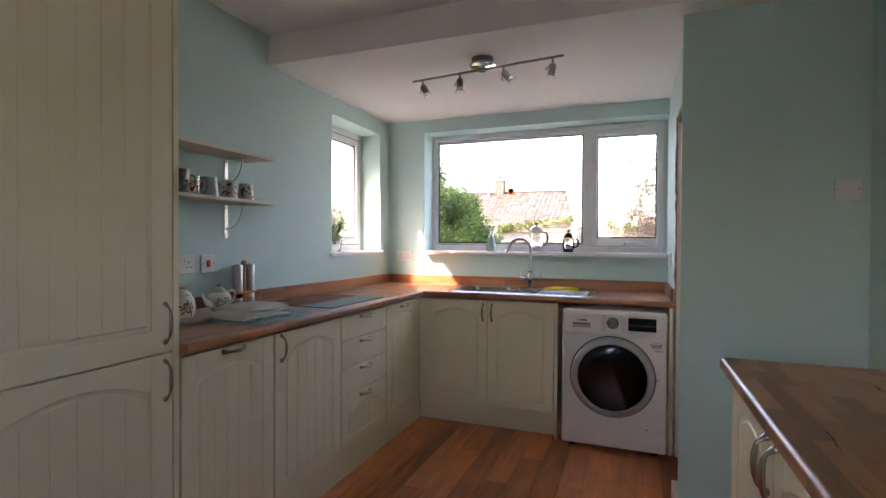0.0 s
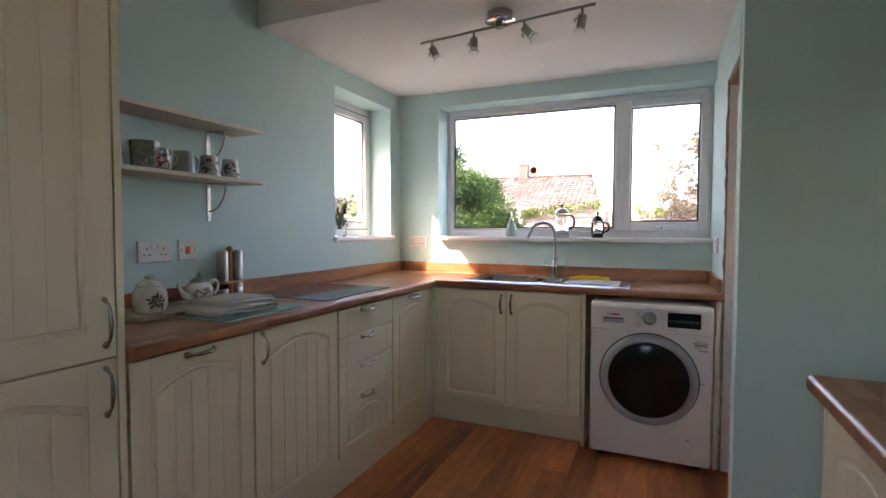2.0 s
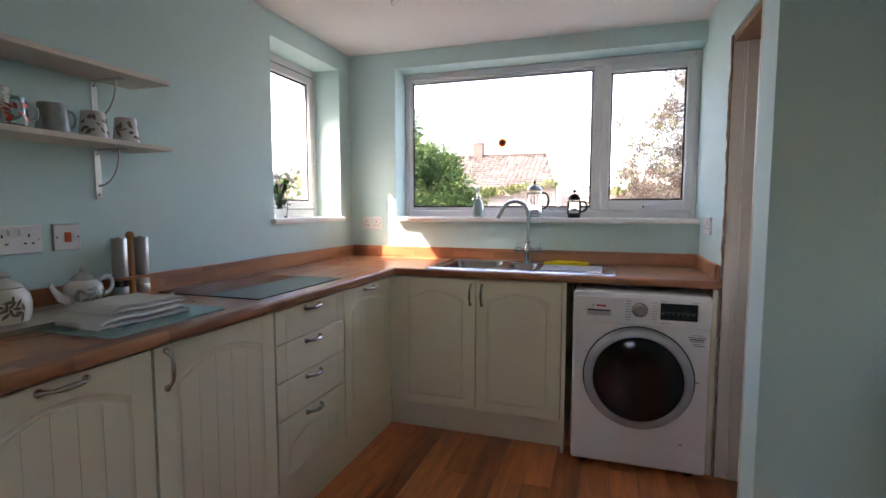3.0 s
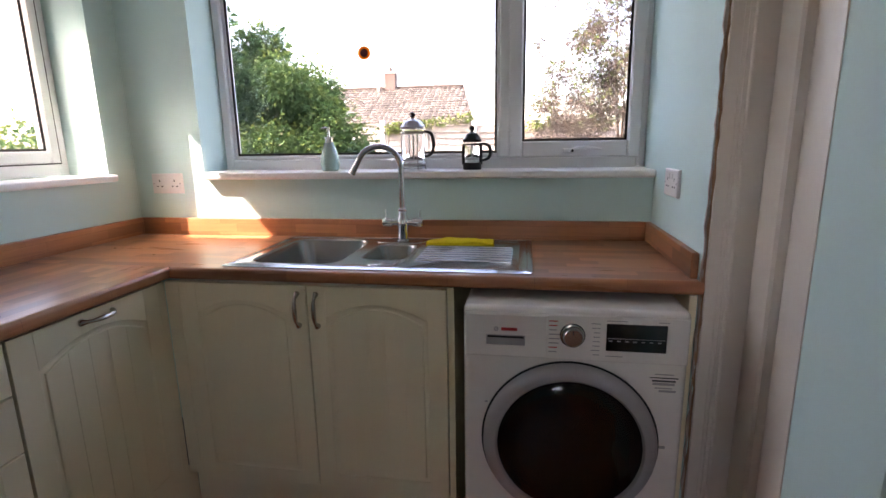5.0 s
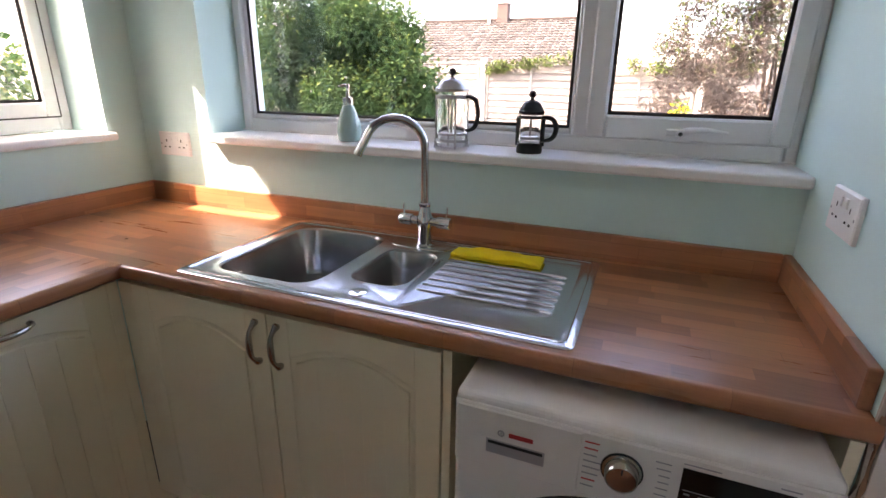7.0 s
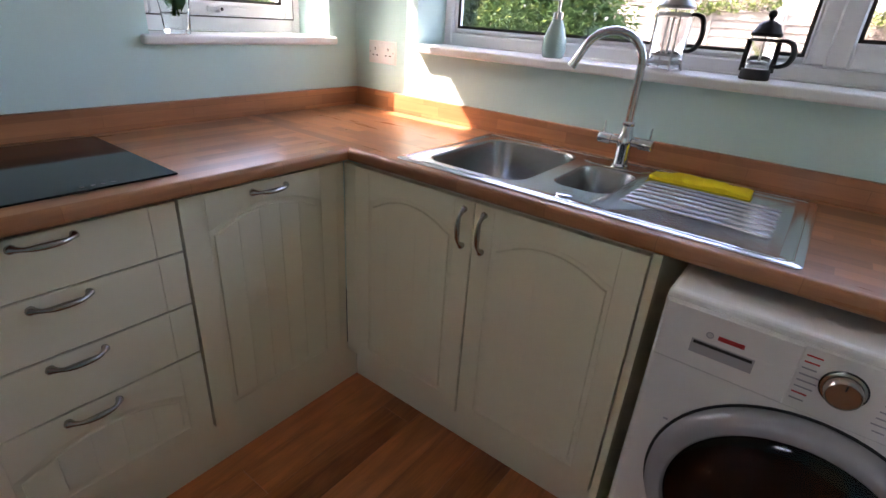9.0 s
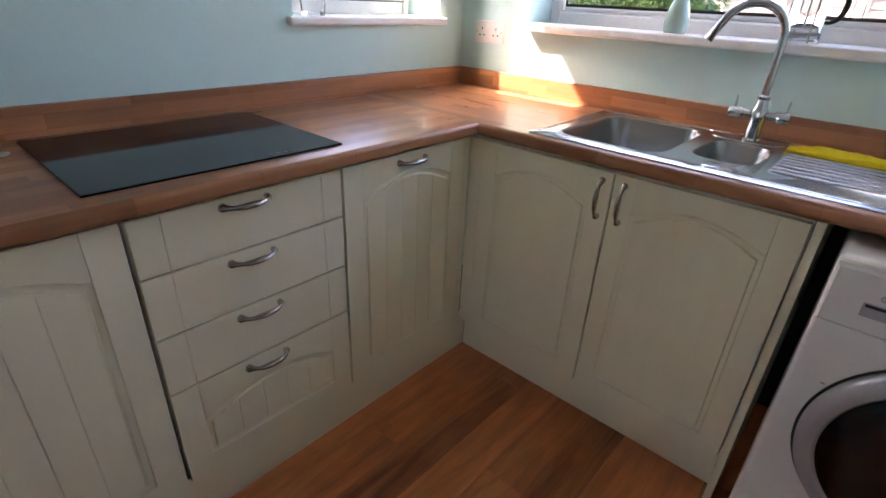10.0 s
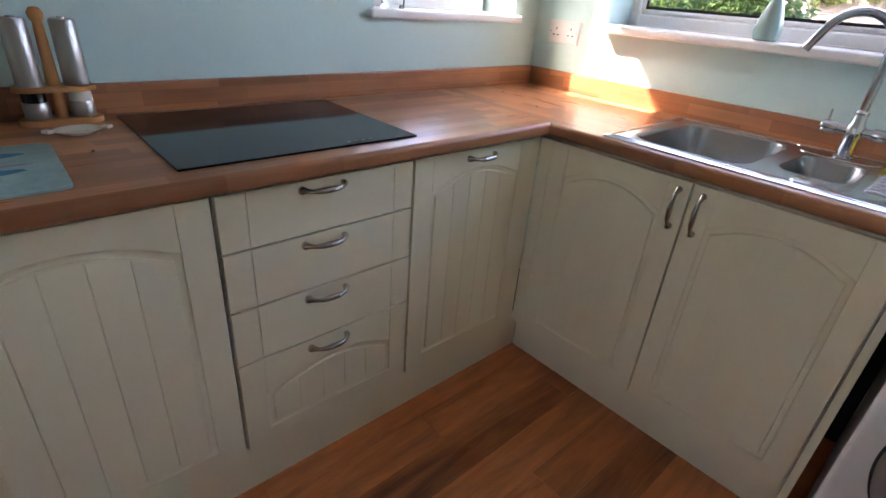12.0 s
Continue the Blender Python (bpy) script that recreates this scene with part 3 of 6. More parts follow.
def panel_door(u0, u1, v0, v1, parent, stile=0.06, rail_b=0.05, rail_t=0.1, rise=0.045, boards=5, name="door", label="", groove=0.0010):
    """A pressed vinyl door: one proud frame, a soft moulding round an arched field of grooved boards."""
    door = part(name, abox(u0 + 0.001, u1 - 0.001, -0.0112, 0, v0 + 0.001, v1 - 0.001), CREAM, parent, label)
    a, b_, c, d = u0 + stile, u1 - stile, v0 + rail_b, v1 - rail_t
    def loop(bm, g, w):
        return [bm.verts.new(front(u, v, w)) for u, v in arch_outline(a + g, b_ - g, c + g, d - g, rise)]
    bm = bmesh.new()
    prism(bm, [(u0, v0), (u1, v0), (u1, v1), (b_, v1), (b_, c), (a, c), (a, v1), (u0, v1)], 0.001, 0.018, 0.0012, front)
    arch = arch_outline(a, b_, c, d, rise)[3:-1]
    prism(bm, [(a, d)] + arch[::-1] + [(b_, d), (b_, v1), (a, v1)], 0.001, 0.018, 0.0009, front)
    part("frame", bm, CREAM, door)
    bm = bmesh.new()
    rings = [loop(bm, g, w) for g, w in ((-0.0004, 0.0172), (0.0010, 0.0160), (0.0040, 0.0148), (0.0080, 0.0138), (0.0115, 0.0134), (0.0134, 0.0137), (0.0144, 0.0153), (0.0154, 0.0170), (0.0176, 0.0174))]
    for p, q in zip(rings, rings[1:]):
        for k in range(len(p)):
            bm.faces.new((p[k], p[(k + 1) % len(p)], q[(k + 1) % len(p)], q[k]))
    part("moulding", bm, CREAM, door, smooth=True)
    g = 0.0172
    fld = arch_outline(a + g, b_ - g, c + g, d - g, rise)
    w = (b_ - a - 2 * g) / boards
    for k in range(boards):
        p0, p1 = a + g + k * w, a + g + (k + 1) * w
        m = 6
        poly = [(p0, c + g), (p1, c + g)] + [(p1 + (p0 - p1) * i / m, arch_top(fld, p1 + (p0 - p1) * i / m)) for i in range(m + 1)]
        bm = bmesh.new()
        prism(bm, poly, 0.0108, 0.0174, groove, front)
        part("board", bm, CREAM, door)
    return door


def bow_handle(parent, u, v, upright=True, length=0.104, w=0.018):
    """A cast bow handle with leaf-shaped feet."""
    h = length / 2
    path = flowing([(-h - 0.005, 0.0005, 0.0075), (-h, 0.0055, 0.0105), (-h + 0.007, 0.014, 0.0068), (-h + 0.017, 0.0225, 0.0052), (-h * 0.42, 0.0275, 0.0066), (0, 0.0295, 0.0076), (h * 0.42, 0.0285, 0.0066), (h - 0.016, 0.0240, 0.0052), (h - 0.006, 0.014, 0.0062), (h, 0.0050, 0.0092), (h + 0.004, 0.0005, 0.0068)], 4)
    bm = bmesh.new()
    pts = [front(u, v + s, w + o) if upright else front(u + s, v, w + o) for s, o, r in path]
    tube(bm, pts, [r for *_, r in path], 12, flat=0.8)
    return part("handle", bm, PEWTER, parent, "pewter bow handle", smooth=True)


UNIT = "cream vinyl base unit under a wood-effect worktop"


def base_cabinet(m, width, label, depth=0.53, top=0.8716, group="base units"):
    c = thing("base_cabinet", m, label, "cabinet", group)
    bm = abox(0.0, width, 0.045, depth, 0.155, top)
    for a in (0.003, width - 0.019):
        box(bm, a, a + 0.016, 0.001, 0.046, 0.156, top - 0.001)
    part("body", bm, CREAM_IN, c)
    return c


def cabinet_door(c, u0, u1, v0, v1, handle, **kw):
    d = panel_door(u0, u1, v0, v1, c, **kw)
    kind, u, v = handle
    bow_handle(d, u, v, kind == "v")
    return d


LX, SY = 0.539, -0.569                                       # carcass fronts of the two runs
def left_at(y):
    return pose(LX, y, 0, 0, 0, 90)

# corner unit beside the sink run
c = base_cabinet(left_at(-1.096), 0.50, "cream corner base unit with an arched board door", 0.50)
cabinet_door(c, 0.002, 0.478, 0.165, 0.862, ("h", 0.243, 0.838), stile=0.062, rail_t=0.10)
part("corner_post", abox(0.4788, 0.509, -0.017, 0.0, 0.165, 0.862, 0.001), CREAM, c)
# four drawers
c = base_cabinet(left_at(-1.594), 0.496, "cream base unit with four drawers")
edges = [0.862, 0.731, 0.586, 0.438, 0.165]
for top, bot in zip(edges, edges[1:]):
    bm = bmesh.new()
    u0, u1, v0, v1 = 0.003, 0.493, bot + 0.003, top - 0.001
    if bot > 0.2:
        box(bm, u0 + 0.001, u1 - 0.001, -0.013, 0, v0 + 0.001, v1 - 0.001)
    else:
        bm.free()
        d = panel_door(u0, u1, v0, v1, c, stile=0.060, rail_b=0.048, rail_t=0.11, rise=0.045, boards=5, name="drawer_front", groove=0.0014)
    if bot > 0.2:
        d = part("drawer_front", bm, CREAM, c)
        for a, b_ in ((u0, u0 + 0.060), (u0 + 0.060, u1 - 0.060), (u1 - 0.060, u1)):
            bm = bmesh.new()
            prism(bm, rect(a, b_, v0, v1), 0.0125, 0.018, 0.0019, front)
            part("panel", bm, CREAM, d)
    bow_handle(d, 0.236, (top - 0.020) if top > 0.8 else top - 0.022, False)
# door unit under the hob's end
c = base_cabinet(left_at(-2.101), 0.503, "cream base unit with an arched board door")
cabinet_door(c, 0.003, 0.501, 0.165, 0.862, ("v", 0.036, 0.797), stile=0.064, rail_t=0.10, groove=0.0018)
# slim appliance front by the tall unit
c = base_cabinet(left_at(-2.562), 0.459, "cream appliance front with a top handle and arched boards")
cabinet_door(c, 0.003, 0.455, 0.165, 0.862, ("h", 0.229, 0.846), stile=0.062, rail_t=0.10, groove=0.0011)

# tall unit
tall = thing("tall_cabinet", pose(LX, -3.19, 0, 0, 0, 90), "tall cream larder unit with two board doors", "cabinet")
part("body", abox(0, 0.598, 0.001, 0.535, 0.15, 2.16), CREAM_IN, tall)
part("side_panel", abox(0.600, 0.620, -0.019, 0.536, 0.0, 2.17, 0.001), CREAM, tall)
part("cornice", abox(-0.01, 0.63, -0.035, 0.536, 2.17, 2.215, 0.006), CREAM, tall)
part("kickboard", abox(0, 0.598, 0.02, 0.03, 0, 0.148), CREAM, tall)
d = panel_door(0.003, 0.596, 0.165, 0.888, tall, stile=0.075, rail_t=0.11, rise=0.055, boards=6, label="lower arched board door"); bow_handle(d, 0.566, 0.806, True, 0.12)
d = panel_door(0.003, 0.596, 0.894, 2.155, tall, stile=0.075, rail_b=0.075, rail_t=0.11, rise=0.055, boards=6, label="tall upper board door"); bow_handle(d, 0.566, 0.988, True, 0.12)
c = copy_thing(tall, pose(LX, -3.81, 0, 0, 0, 90))

# sink unit
c = base_cabinet(pose(0.60, SY, 0), 0.886, "cream double-door sink unit", 0.50, 0.735)
part("top_rail", abox(0.0, 0.886, 0.001, 0.018, 0.735, 0.866), CREAM_IN, c)
cabinet_door(c, 0.0060, 0.4425, 0.165, 0.862, ("v", 0.416, 0.786), stile=0.060, rail_t=0.10, groove=0.0004)
cabinet_door(c, 0.4475, 0.883, 0.165, 0.862, ("v", 0.478, 0.786), stile=0.058, rail_t=0.10, groove=0.0004)
part("corner_post", abox(-0.043, 0.005, -0.017, 0.0, 0.165, 0.862, 0.001), CREAM, c)
tagged(part("end_panel", abox(1.488, 1.507, -0.588, -0.02, 0, 0.871, 0.001), CREAM), "cream end panel beside the washing machine", "panel")
tagged(part("end_panel", abox(2.152, 2.172, -0.588, -0.02, 0, 0.871, 0.001), CREAM), "cream end panel between washing machine and doorway", "panel")
tagged(part("plinth", abox(0.512, 0.530, -2.56, -0.516, 0, 0.152, 0.001), CREAM), "cream plinth under the long run of units", "plinth")
tagged(part("plinth", abox(0.532, 1.487, -0.518, -0.500, 0, 0.152, 0.001), CREAM), "cream plinth under the sink unit", "plinth")
# Near-black sheet paints the shade at the back of the appliance space.
tagged(part("niche_shade_sheet", abox(1.508, 2.151, -0.03, -0.02, 0, 0.86), DARKV), "near-black sheet for the shade behind the washing machine", "panel", kind="structure")

# worktops and upstands
WZ0, WZ1 = 0.872, 0.910
def worktop(name, m, length, depth, material, label, ends=(0, 0)):
    """A postformed top: rounded front edge swept along the length; local x along it, front towards -y."""
    t, r = WZ1 - WZ0, 0.013
    prof = [(0.0, 0.0), (-depth + r, 0.0)]
    for i in range(1, 6):
        a = math.pi / 2 * i / 5
        prof.append((-depth + r - r * math.sin(a), r - r * math.cos(a)))
    for i in range(0, 6):
        a = math.pi / 2 * i / 5
        prof.append((-depth + r - r * math.cos(a), t - r + r * math.sin(a)))
    prof.append((0.0, t))
    bm = bmesh.new()
    a = [bm.verts.new((0, y, WZ0 + z)) for y, z in prof]
    b_ = [bm.verts.new((length, y, WZ0 + z)) for y, z in prof]
    for i in range(len(prof)):
        j = (i + 1) % len(prof)
        bm.faces.new((a[i], a[j], b_[j], b_[i]))
    bm.faces.new(a); bm.faces.new(b_)
    ob = part(name, bm, material, smooth=True)
    ob.matrix_world = m
    return ob

LONG = "warm brown wood-block laminate worktop with a rounded edge"
w1 = worktop("worktop", pose(0.002, -2.56, 0, 0, 0, 90), 1.9775, 0.583, WT_X, LONG)
tagged(w1, "warm brown wood-block laminate worktop of the long run", "worktop")
# sink-side top with the sink opening left free
def worktop_sink():
    xs, ys = (0.002, 0.79, 1.70, 2.176), (-0.582, -0.53, -0.095, -0.002)
    bm = bmesh.new()
    grid = {(i, j, k): bm.verts.new((xs[i], ys[j], (WZ0, WZ1)[k])) for i in range(4) for j in range(4) for k in range(2)}
    cells = {(i, j) for i in range(3) for j in range(3)} - {(1, 1)}
    for i, j in cells:
        for k in range(2):
            bm.faces.new([grid[a, b, k] for a, b in ((i, j), (i + 1, j), (i + 1, j + 1), (i, j + 1))])
        for (p, q), nb in ((((i, j), (i + 1, j)), (i, j - 1)), (((i + 1, j), (i + 1, j + 1)), (i + 1, j)), (((i + 1, j + 1), (i, j + 1)), (i, j + 1)), (((i, j + 1), (i, j)), (i - 1, j))):
            if nb not in cells:
                bm.faces.new((grid[(*p, 0)], grid[(*q, 0)], grid[(*q, 1)], grid[(*p, 1)]))
    return bm
tagged(part("worktop", worktop_sink(), WT_X), "warm brown wood-block laminate worktop round the sink", "worktop")
bm = bmesh.new()
prof = [(0.0, 0.0)] + [(-0.013 * math.sin(math.pi / 2 * i / 5), 0.013 - 0.013 * math.cos(math.pi / 2 * i / 5)) for i in range(1, 6)] + [(-0.013 * math.cos(math.pi / 2 * i / 5), 0.025 + 0.013 * math.sin(math.pi / 2 * i / 5)) for i in range(0, 6)]
a = [bm.verts.new((0.5865, -0.582 + y, WZ0 + z)) for y, z in prof]
b_ = [bm.verts.new((2.184, -0.582 + y, WZ0 + z)) for y, z in prof]
for i in range(len(prof)):
    j = (i + 1) % len(prof)
    bm.faces.new((a[i], a[j], b_[j], b_[i]))
bm.faces.new(a); bm.faces.new(b_)
tagged(part("worktop_edge", bm, WT_X, smooth=True), "rounded wood-effect front edge of the sink worktop", "worktop")
UP = "wood-block upstand along the wall"
for m_, length, lift in ((pose(0.001, -2.56, 0, 0, 0, 90), 2.559, 0.003), (pose(0.022, -0.001, 0), RX - 0.044, 0.003), (pose(RX - 0.021, -0.562, 0, 0, 0, 90), 0.561, 0.004)):
    u_ = tagged(part("upstand", abox(0, length, -0.02, 0.0, WZ1, 0.983, lift), WT_U), UP, "upstand")
    u_.matrix_world = m_

# ---------- washing machine ----------
wm = thing("washing_machine", pose(1.545, -0.668, 0.010), "white front-loading washing machine with a dark round door", "washing machine")
part("cabinet", abox(0, 0.593, 0.0, 0.60, 0.018, 0.838, 0.014, 4), APPL, wm)
def wplace(u, v, w):
    return Vector((u, -w, v))
for u in (0.06, 0.53):
    bm = bmesh.new(); lathe(bm, [(0.02, -0.010), (0.02, 0.02), (0, 0.02)], pose(u, 0.06, 0), 12); part("foot", bm, BLACK, wm)
bm = bmesh.new(); prism(bm, rect(0.003, 0.590, 0.693, 0.822), 0.0, 0.006, 0.003, wplace)
panel = part("control_panel", bm, APPL, wm)
bm = bmesh.new(); prism(bm, rect(0.006, 0.228, 0.697, 0.818), 0.006, 0.0095, 0.002, wplace)
drw = part("detergent_drawer", bm, APPL, wm)
bm = bmesh.new(); prism(bm, rect(0.064, 0.170, 0.730, 0.760), 0.0088, 0.0105, 0.001, wplace)
part("grip_recess", bm, SILVERP, drw)
bm = bmesh.new(); prism(bm, [(0.064, 0.7275), (0.170, 0.7275), (0.198, 0.7635), (0.036, 0.7635)], 0.0085, 0.0099, 0.0008, wplace)
part("grip_scoop", bm, APPL, drw)
# Raised black strip paints the shadow inside the grip slot.
bm = bmesh.new(); prism(bm, rect(0.068, 0.166, 0.751, 0.757), 0.0105, 0.0112, 0.0003, wplace)
part("grip_shadow_gap", bm, BLACK, drw, "black strip for the shade in the grip slot")
bm = bmesh.new(); prism(bm, rect(0.105, 0.148, 0.7715, 0.7805), 0.0095, 0.0100, 0.0002, wplace)
part("maker_mark", bm, REDINK, drw, "plain red maker's mark")
bm = bmesh.new(); lathe(bm, [(0.0065, 0), (0.0065, 0.0006), (0.0045, 0.0006), (0.0045, 0)], pose(0.091, -0.0095, 0.776, 90, 0, 0), 20)
part("maker_mark", bm, GREYINK, drw)
bm = bmesh.new()
lathe(bm, [(0.031, 0), (0.031, 0.003), (0.027, 0.004), (0.026, 0.022), (0.0235, 0.025), (0.0225, 0.0235), (0, 0.0235)], pose(0.295, -0.006, 0.765, 90, 0, 0), 32)
bm2 = bmesh.new(); lathe(bm2, [(0.0335, 0), (0.0335, 0.0022), (0.0310, 0.0030), (0.0310, 0)], pose(0.295, -0.006, 0.765, 90, 0, 0), 32)
part("dial_ring", bm2, BLACKG, wm, "dark ring round the dial", smooth=True)
knob = part("dial", bm, PEWTER, wm, "silver programme dial", smooth=True)
bm = bmesh.new(); prism(bm, rect(0.2938, 0.2962, 0.775, 0.786), 0.0285, 0.0305, 0.0005, wplace); part("pointer", bm, BLACK, knob)
bm = bmesh.new(); prism(bm, rect(0.382, 0.534, 0.726, 0.802), 0.006, 0.0075, 0.0008, wplace)
disp = part("display", bm, BLACKG, wm, "black glass display")
bm = bmesh.new(); prism(bm, rect(0.386, 0.530, 0.761, 0.7625), 0.0075, 0.0078, 0.0001, wplace); part("display_line", bm, GREYINK, disp)
for k in range(7):
    bm = bmesh.new(); prism(bm, rect(0.389 + k * 0.0205, 0.398 + k * 0.0205, 0.753, 0.756), 0.0075, 0.0078, 0.0001, wplace); part("touch_key", bm, GREYINK, disp)
rr = random.Random(8)
for k in range(8):
    z = 0.802 - k * 0.0125
    bm = bmesh.new(); prism(bm, rect(0.233, 0.233 + rr.uniform(0.020, 0.034), z, z + 0.003), 0.006, 0.0064, 0.0001, wplace)
    part("programme_text", bm, REDINK if k in (0, 1, 6) else GREYINK, wm)
    bm = bmesh.new(); prism(bm, rect(0.366 - rr.uniform(0.014, 0.024), 0.366, z - 0.003, z - 0.0005), 0.006, 0.0064, 0.0001, wplace)
    part("programme_text", bm, GREYINK, wm)
for u0, u1, z in ((0.382, 0.434, 0.8085), (0.511, 0.538, 0.8085), (0.382, 0.426, 0.7095)):
    bm = bmesh.new(); prism(bm, rect(u0, u1, z, z + 0.0025), 0.006, 0.0064, 0.0001, wplace); part("programme_text", bm, GREYINK, wm)
for k, (u0, u1, h, mtl) in enumerate(((0.512, 0.560, 0.003, GREYINK), (0.500, 0.572, 0.003, DARKINK), (0.506, 0.566, 0.005, DARKINK), (0.508, 0.564, 0.007, GREYINK), (0.514, 0.558, 0.003, GREYINK), (0.525, 0.568, 0.006, GREYINK))):
    z = 0.662 - k * 0.0098
    bm = bmesh.new(); prism(bm, rect(u0, u1, z, z + h), 0.0, 0.0006, 0.0001, wplace); part("care_label", bm, mtl, wm)
for u, v, h in ((0.536, 0.445, 0.008), (0.478, 0.148, 0.008), (0.060, 0.55, 0.004)):
    bm = bmesh.new(); prism(bm, rect(u, u + 2 * h, v, v + h), 0.0, 0.0012, 0.0003, wplace); part("small_mark", bm, GREYINK, wm)
DC = pose(0.293, 0.0, 0.445, 90, 0, 0) @ Matrix.Diagonal((0.965, 0.965, 1, 1))
bm = bmesh.new(); lathe(bm, [(0.252, 0.0), (0.252, 0.0015), (0.243, 0.0018), (0.243, 0)], DC, 64); part("door_gap", bm, BLACK, wm, "dark gap round the door")
bm = bmesh.new()
lathe(bm, [(0.246, 0.001), (0.245, 0.018), (0.236, 0.031), (0.222, 0.036), (0.209, 0.036), (0.203, 0.030), (0.203, 0.001)], DC, 72)
wdoor = part("porthole_door", bm, SILVERP, wm, "silver grey porthole door ring", smooth=True)
bm = bmesh.new()
lathe(bm, [(0.203, 0.029), (0.195, 0.036), (0.165, 0.0385), (0.130, 0.0405), (0.090, 0.0420), (0.045, 0.0430), (0.0, 0.0433), (0.0, 0.0393), (0.045, 0.0390), (0.090, 0.0380), (0.130, 0.0365), (0.165, 0.0345), (0.200, 0.024)], DC, 72)
part("porthole_glass", bm, SMOKE, wdoor, "dark smoked glass", smooth=True)
bm = bmesh.new()
lathe(bm, [(0.199, 0.004), (0.165, 0.002), (0.150, 0.012), (0.120, 0.014), (0.0, 0.016)], DC, 64)
part("drum_window", bm, DRUM, wdoor, smooth=True)
for k in range(3):
    a = radians(70 + 120 * k)
    bm = bmesh.new()
    tube(bm, [DC @ Vector((r_ * math.cos(a + 0.5 * (r_ - 0.02)), r_ * math.sin(a + 0.5 * (r_ - 0.02)), 0.017)) for r_ in (0.03, 0.06, 0.09, 0.115)], [0.004, 0.010, 0.012, 0.008], 10, flat=0.4)
    part("drum_paddle", bm, SILVERP, wdoor, smooth=True)
bm = bmesh.new(); lathe(bm, [(0.118, 0.0145), (0.121, 0.0175), (0.127, 0.0175), (0.130, 0.0140)], DC, 64); part("drum_lip", bm, SILVERP, wdoor, smooth=True)
bm = bmesh.new()
lathe(bm, [(0.150, 0.0225), (0.146, 0.0235), (0.142, 0.0225)], DC, 64)
part("drum_rim", bm, SILVERP, wdoor, smooth=True)

# ---------- sink, tap, cloth ----------
def bowl(bm, u0, u1, v0, v1, r, depth, z):
    """A pressed bowl with rounded corners, open upwards; returns its rim outline."""
    def outline(g, rad):
        pts = []
        for cx, cy, a0 in ((u1 - g - rad, v0 + g + rad, -90), (u1 - g - rad, v1 - g - rad, 0), (u0 + g + rad, v1 - g - rad, 90), (u0 + g + rad, v0 + g + rad, 180)):
            for k in range(7):
                a = radians(a0 + 15 * k)
                pts.append((cx + rad * math.cos(a), cy + rad * math.sin(a)))
        return pts
    levels = [(0.0, z, r), (0.003, z - 0.002, r), (0.006, z - 0.008, r - 0.003), (0.014, z - depth + 0.03, r - 0.008), (0.022, z - depth + 0.01, r - 0.012), (0.042, z - depth, r - 0.02)]
    rings = []
    for g, zz, rad in levels:
        rings.append([bm.verts.new((x, y, zz)) for x, y in outline(g, max(0.012, rad))])
    for a, b_ in zip(rings, rings[1:]):
        for k in range(len(a)):
            bm.faces.new((a[k], a[(k + 1) % len(a)], b_[(k + 1) % len(a)], b_[k]))
    bm.faces.new(rings[-1])
    return rings[0]


sink = thing("sink", pose(0, 0, 0), "stainless steel inset sink with a half bowl and drainer", "sink")
SZ = 0.9155
bm = bmesh.new()
BOWLS = ((0.806, 1.118, -0.515, -0.100, 0.065, 0.16), (1.163, 1.322, -0.440, -0.180, 0.05, 0.12))
rims = []
def rrect(u0, u1, v0, v1, rad, z, n=5):
    pts = []
    for cx, cy, a0 in ((u1 - rad, v0 + rad, -90), (u1 - rad, v1 - rad, 0), (u0 + rad, v1 - rad, 90), (u0 + rad, v0 + rad, 180)):
        for k in range(n):
            a = radians(a0 + 90 * k / (n - 1))
            pts.append((cx + rad * math.cos(a), cy + rad * math.sin(a), z))
    return pts
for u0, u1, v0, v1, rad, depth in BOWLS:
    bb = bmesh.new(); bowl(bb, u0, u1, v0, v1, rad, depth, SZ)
    part("bowl", bb, SHADED_STEEL, sink, "satin steel bowl, shade in its darker colour", smooth=True)
    rims.append([bm.verts.new(p) for p in rrect(u0, u1, v0, v1, rad, SZ, 7)])
drain = [bm.verts.new(p) for p in rrect(1.340, 1.699, -0.538, -0.088, 0.02, SZ)]
drain2 = [bm.verts.new(p) for p in rrect(1.346, 1.693, -0.532, -0.094, 0.018, SZ - 0.004)]
for k in range(len(drain)):
    bm.faces.new((drain[k], drain[(k + 1) % len(drain)], drain2[(k + 1) % len(drain)], drain2[k]))
bm.faces.new(drain2)
outer = [bm.verts.new(p) for p in rrect(0.752, 1.727, -0.558, -0.062, 0.012, SZ)]
loops = rims + [drain, outer]
es = []
for lp in loops:
    for k in range(len(lp)):
        e = bm.edges.get((lp[k], lp[(k + 1) % len(lp)])) or bm.edges.new((lp[k], lp[(k + 1) % len(lp)]))
        es.append(e)
bmesh.ops.triangle_fill(bm, use_beauty=True, edges=es, normal=(0, 0, 1))
o2 = [bm.verts.new(p) for p in rrect(0.746, 1.733, -0.564, -0.056, 0.016, SZ - 0.003)]
o3 = [bm.verts.new(p) for p in rrect(0.746, 1.733, -0.564, -0.056, 0.016, 0.9102)]
for a, b_ in ((outer, o2), (o2, o3)):
    for k in range(len(a)):
        bm.faces.new((a[k], a[(k + 1) % len(a)], b_[(k + 1) % len(a)], b_[k]))
body = part("deck", bm, SKYLIT_STEEL, sink, "steel deck with a sunken drainer, sky reflection in its colour", smooth=True)
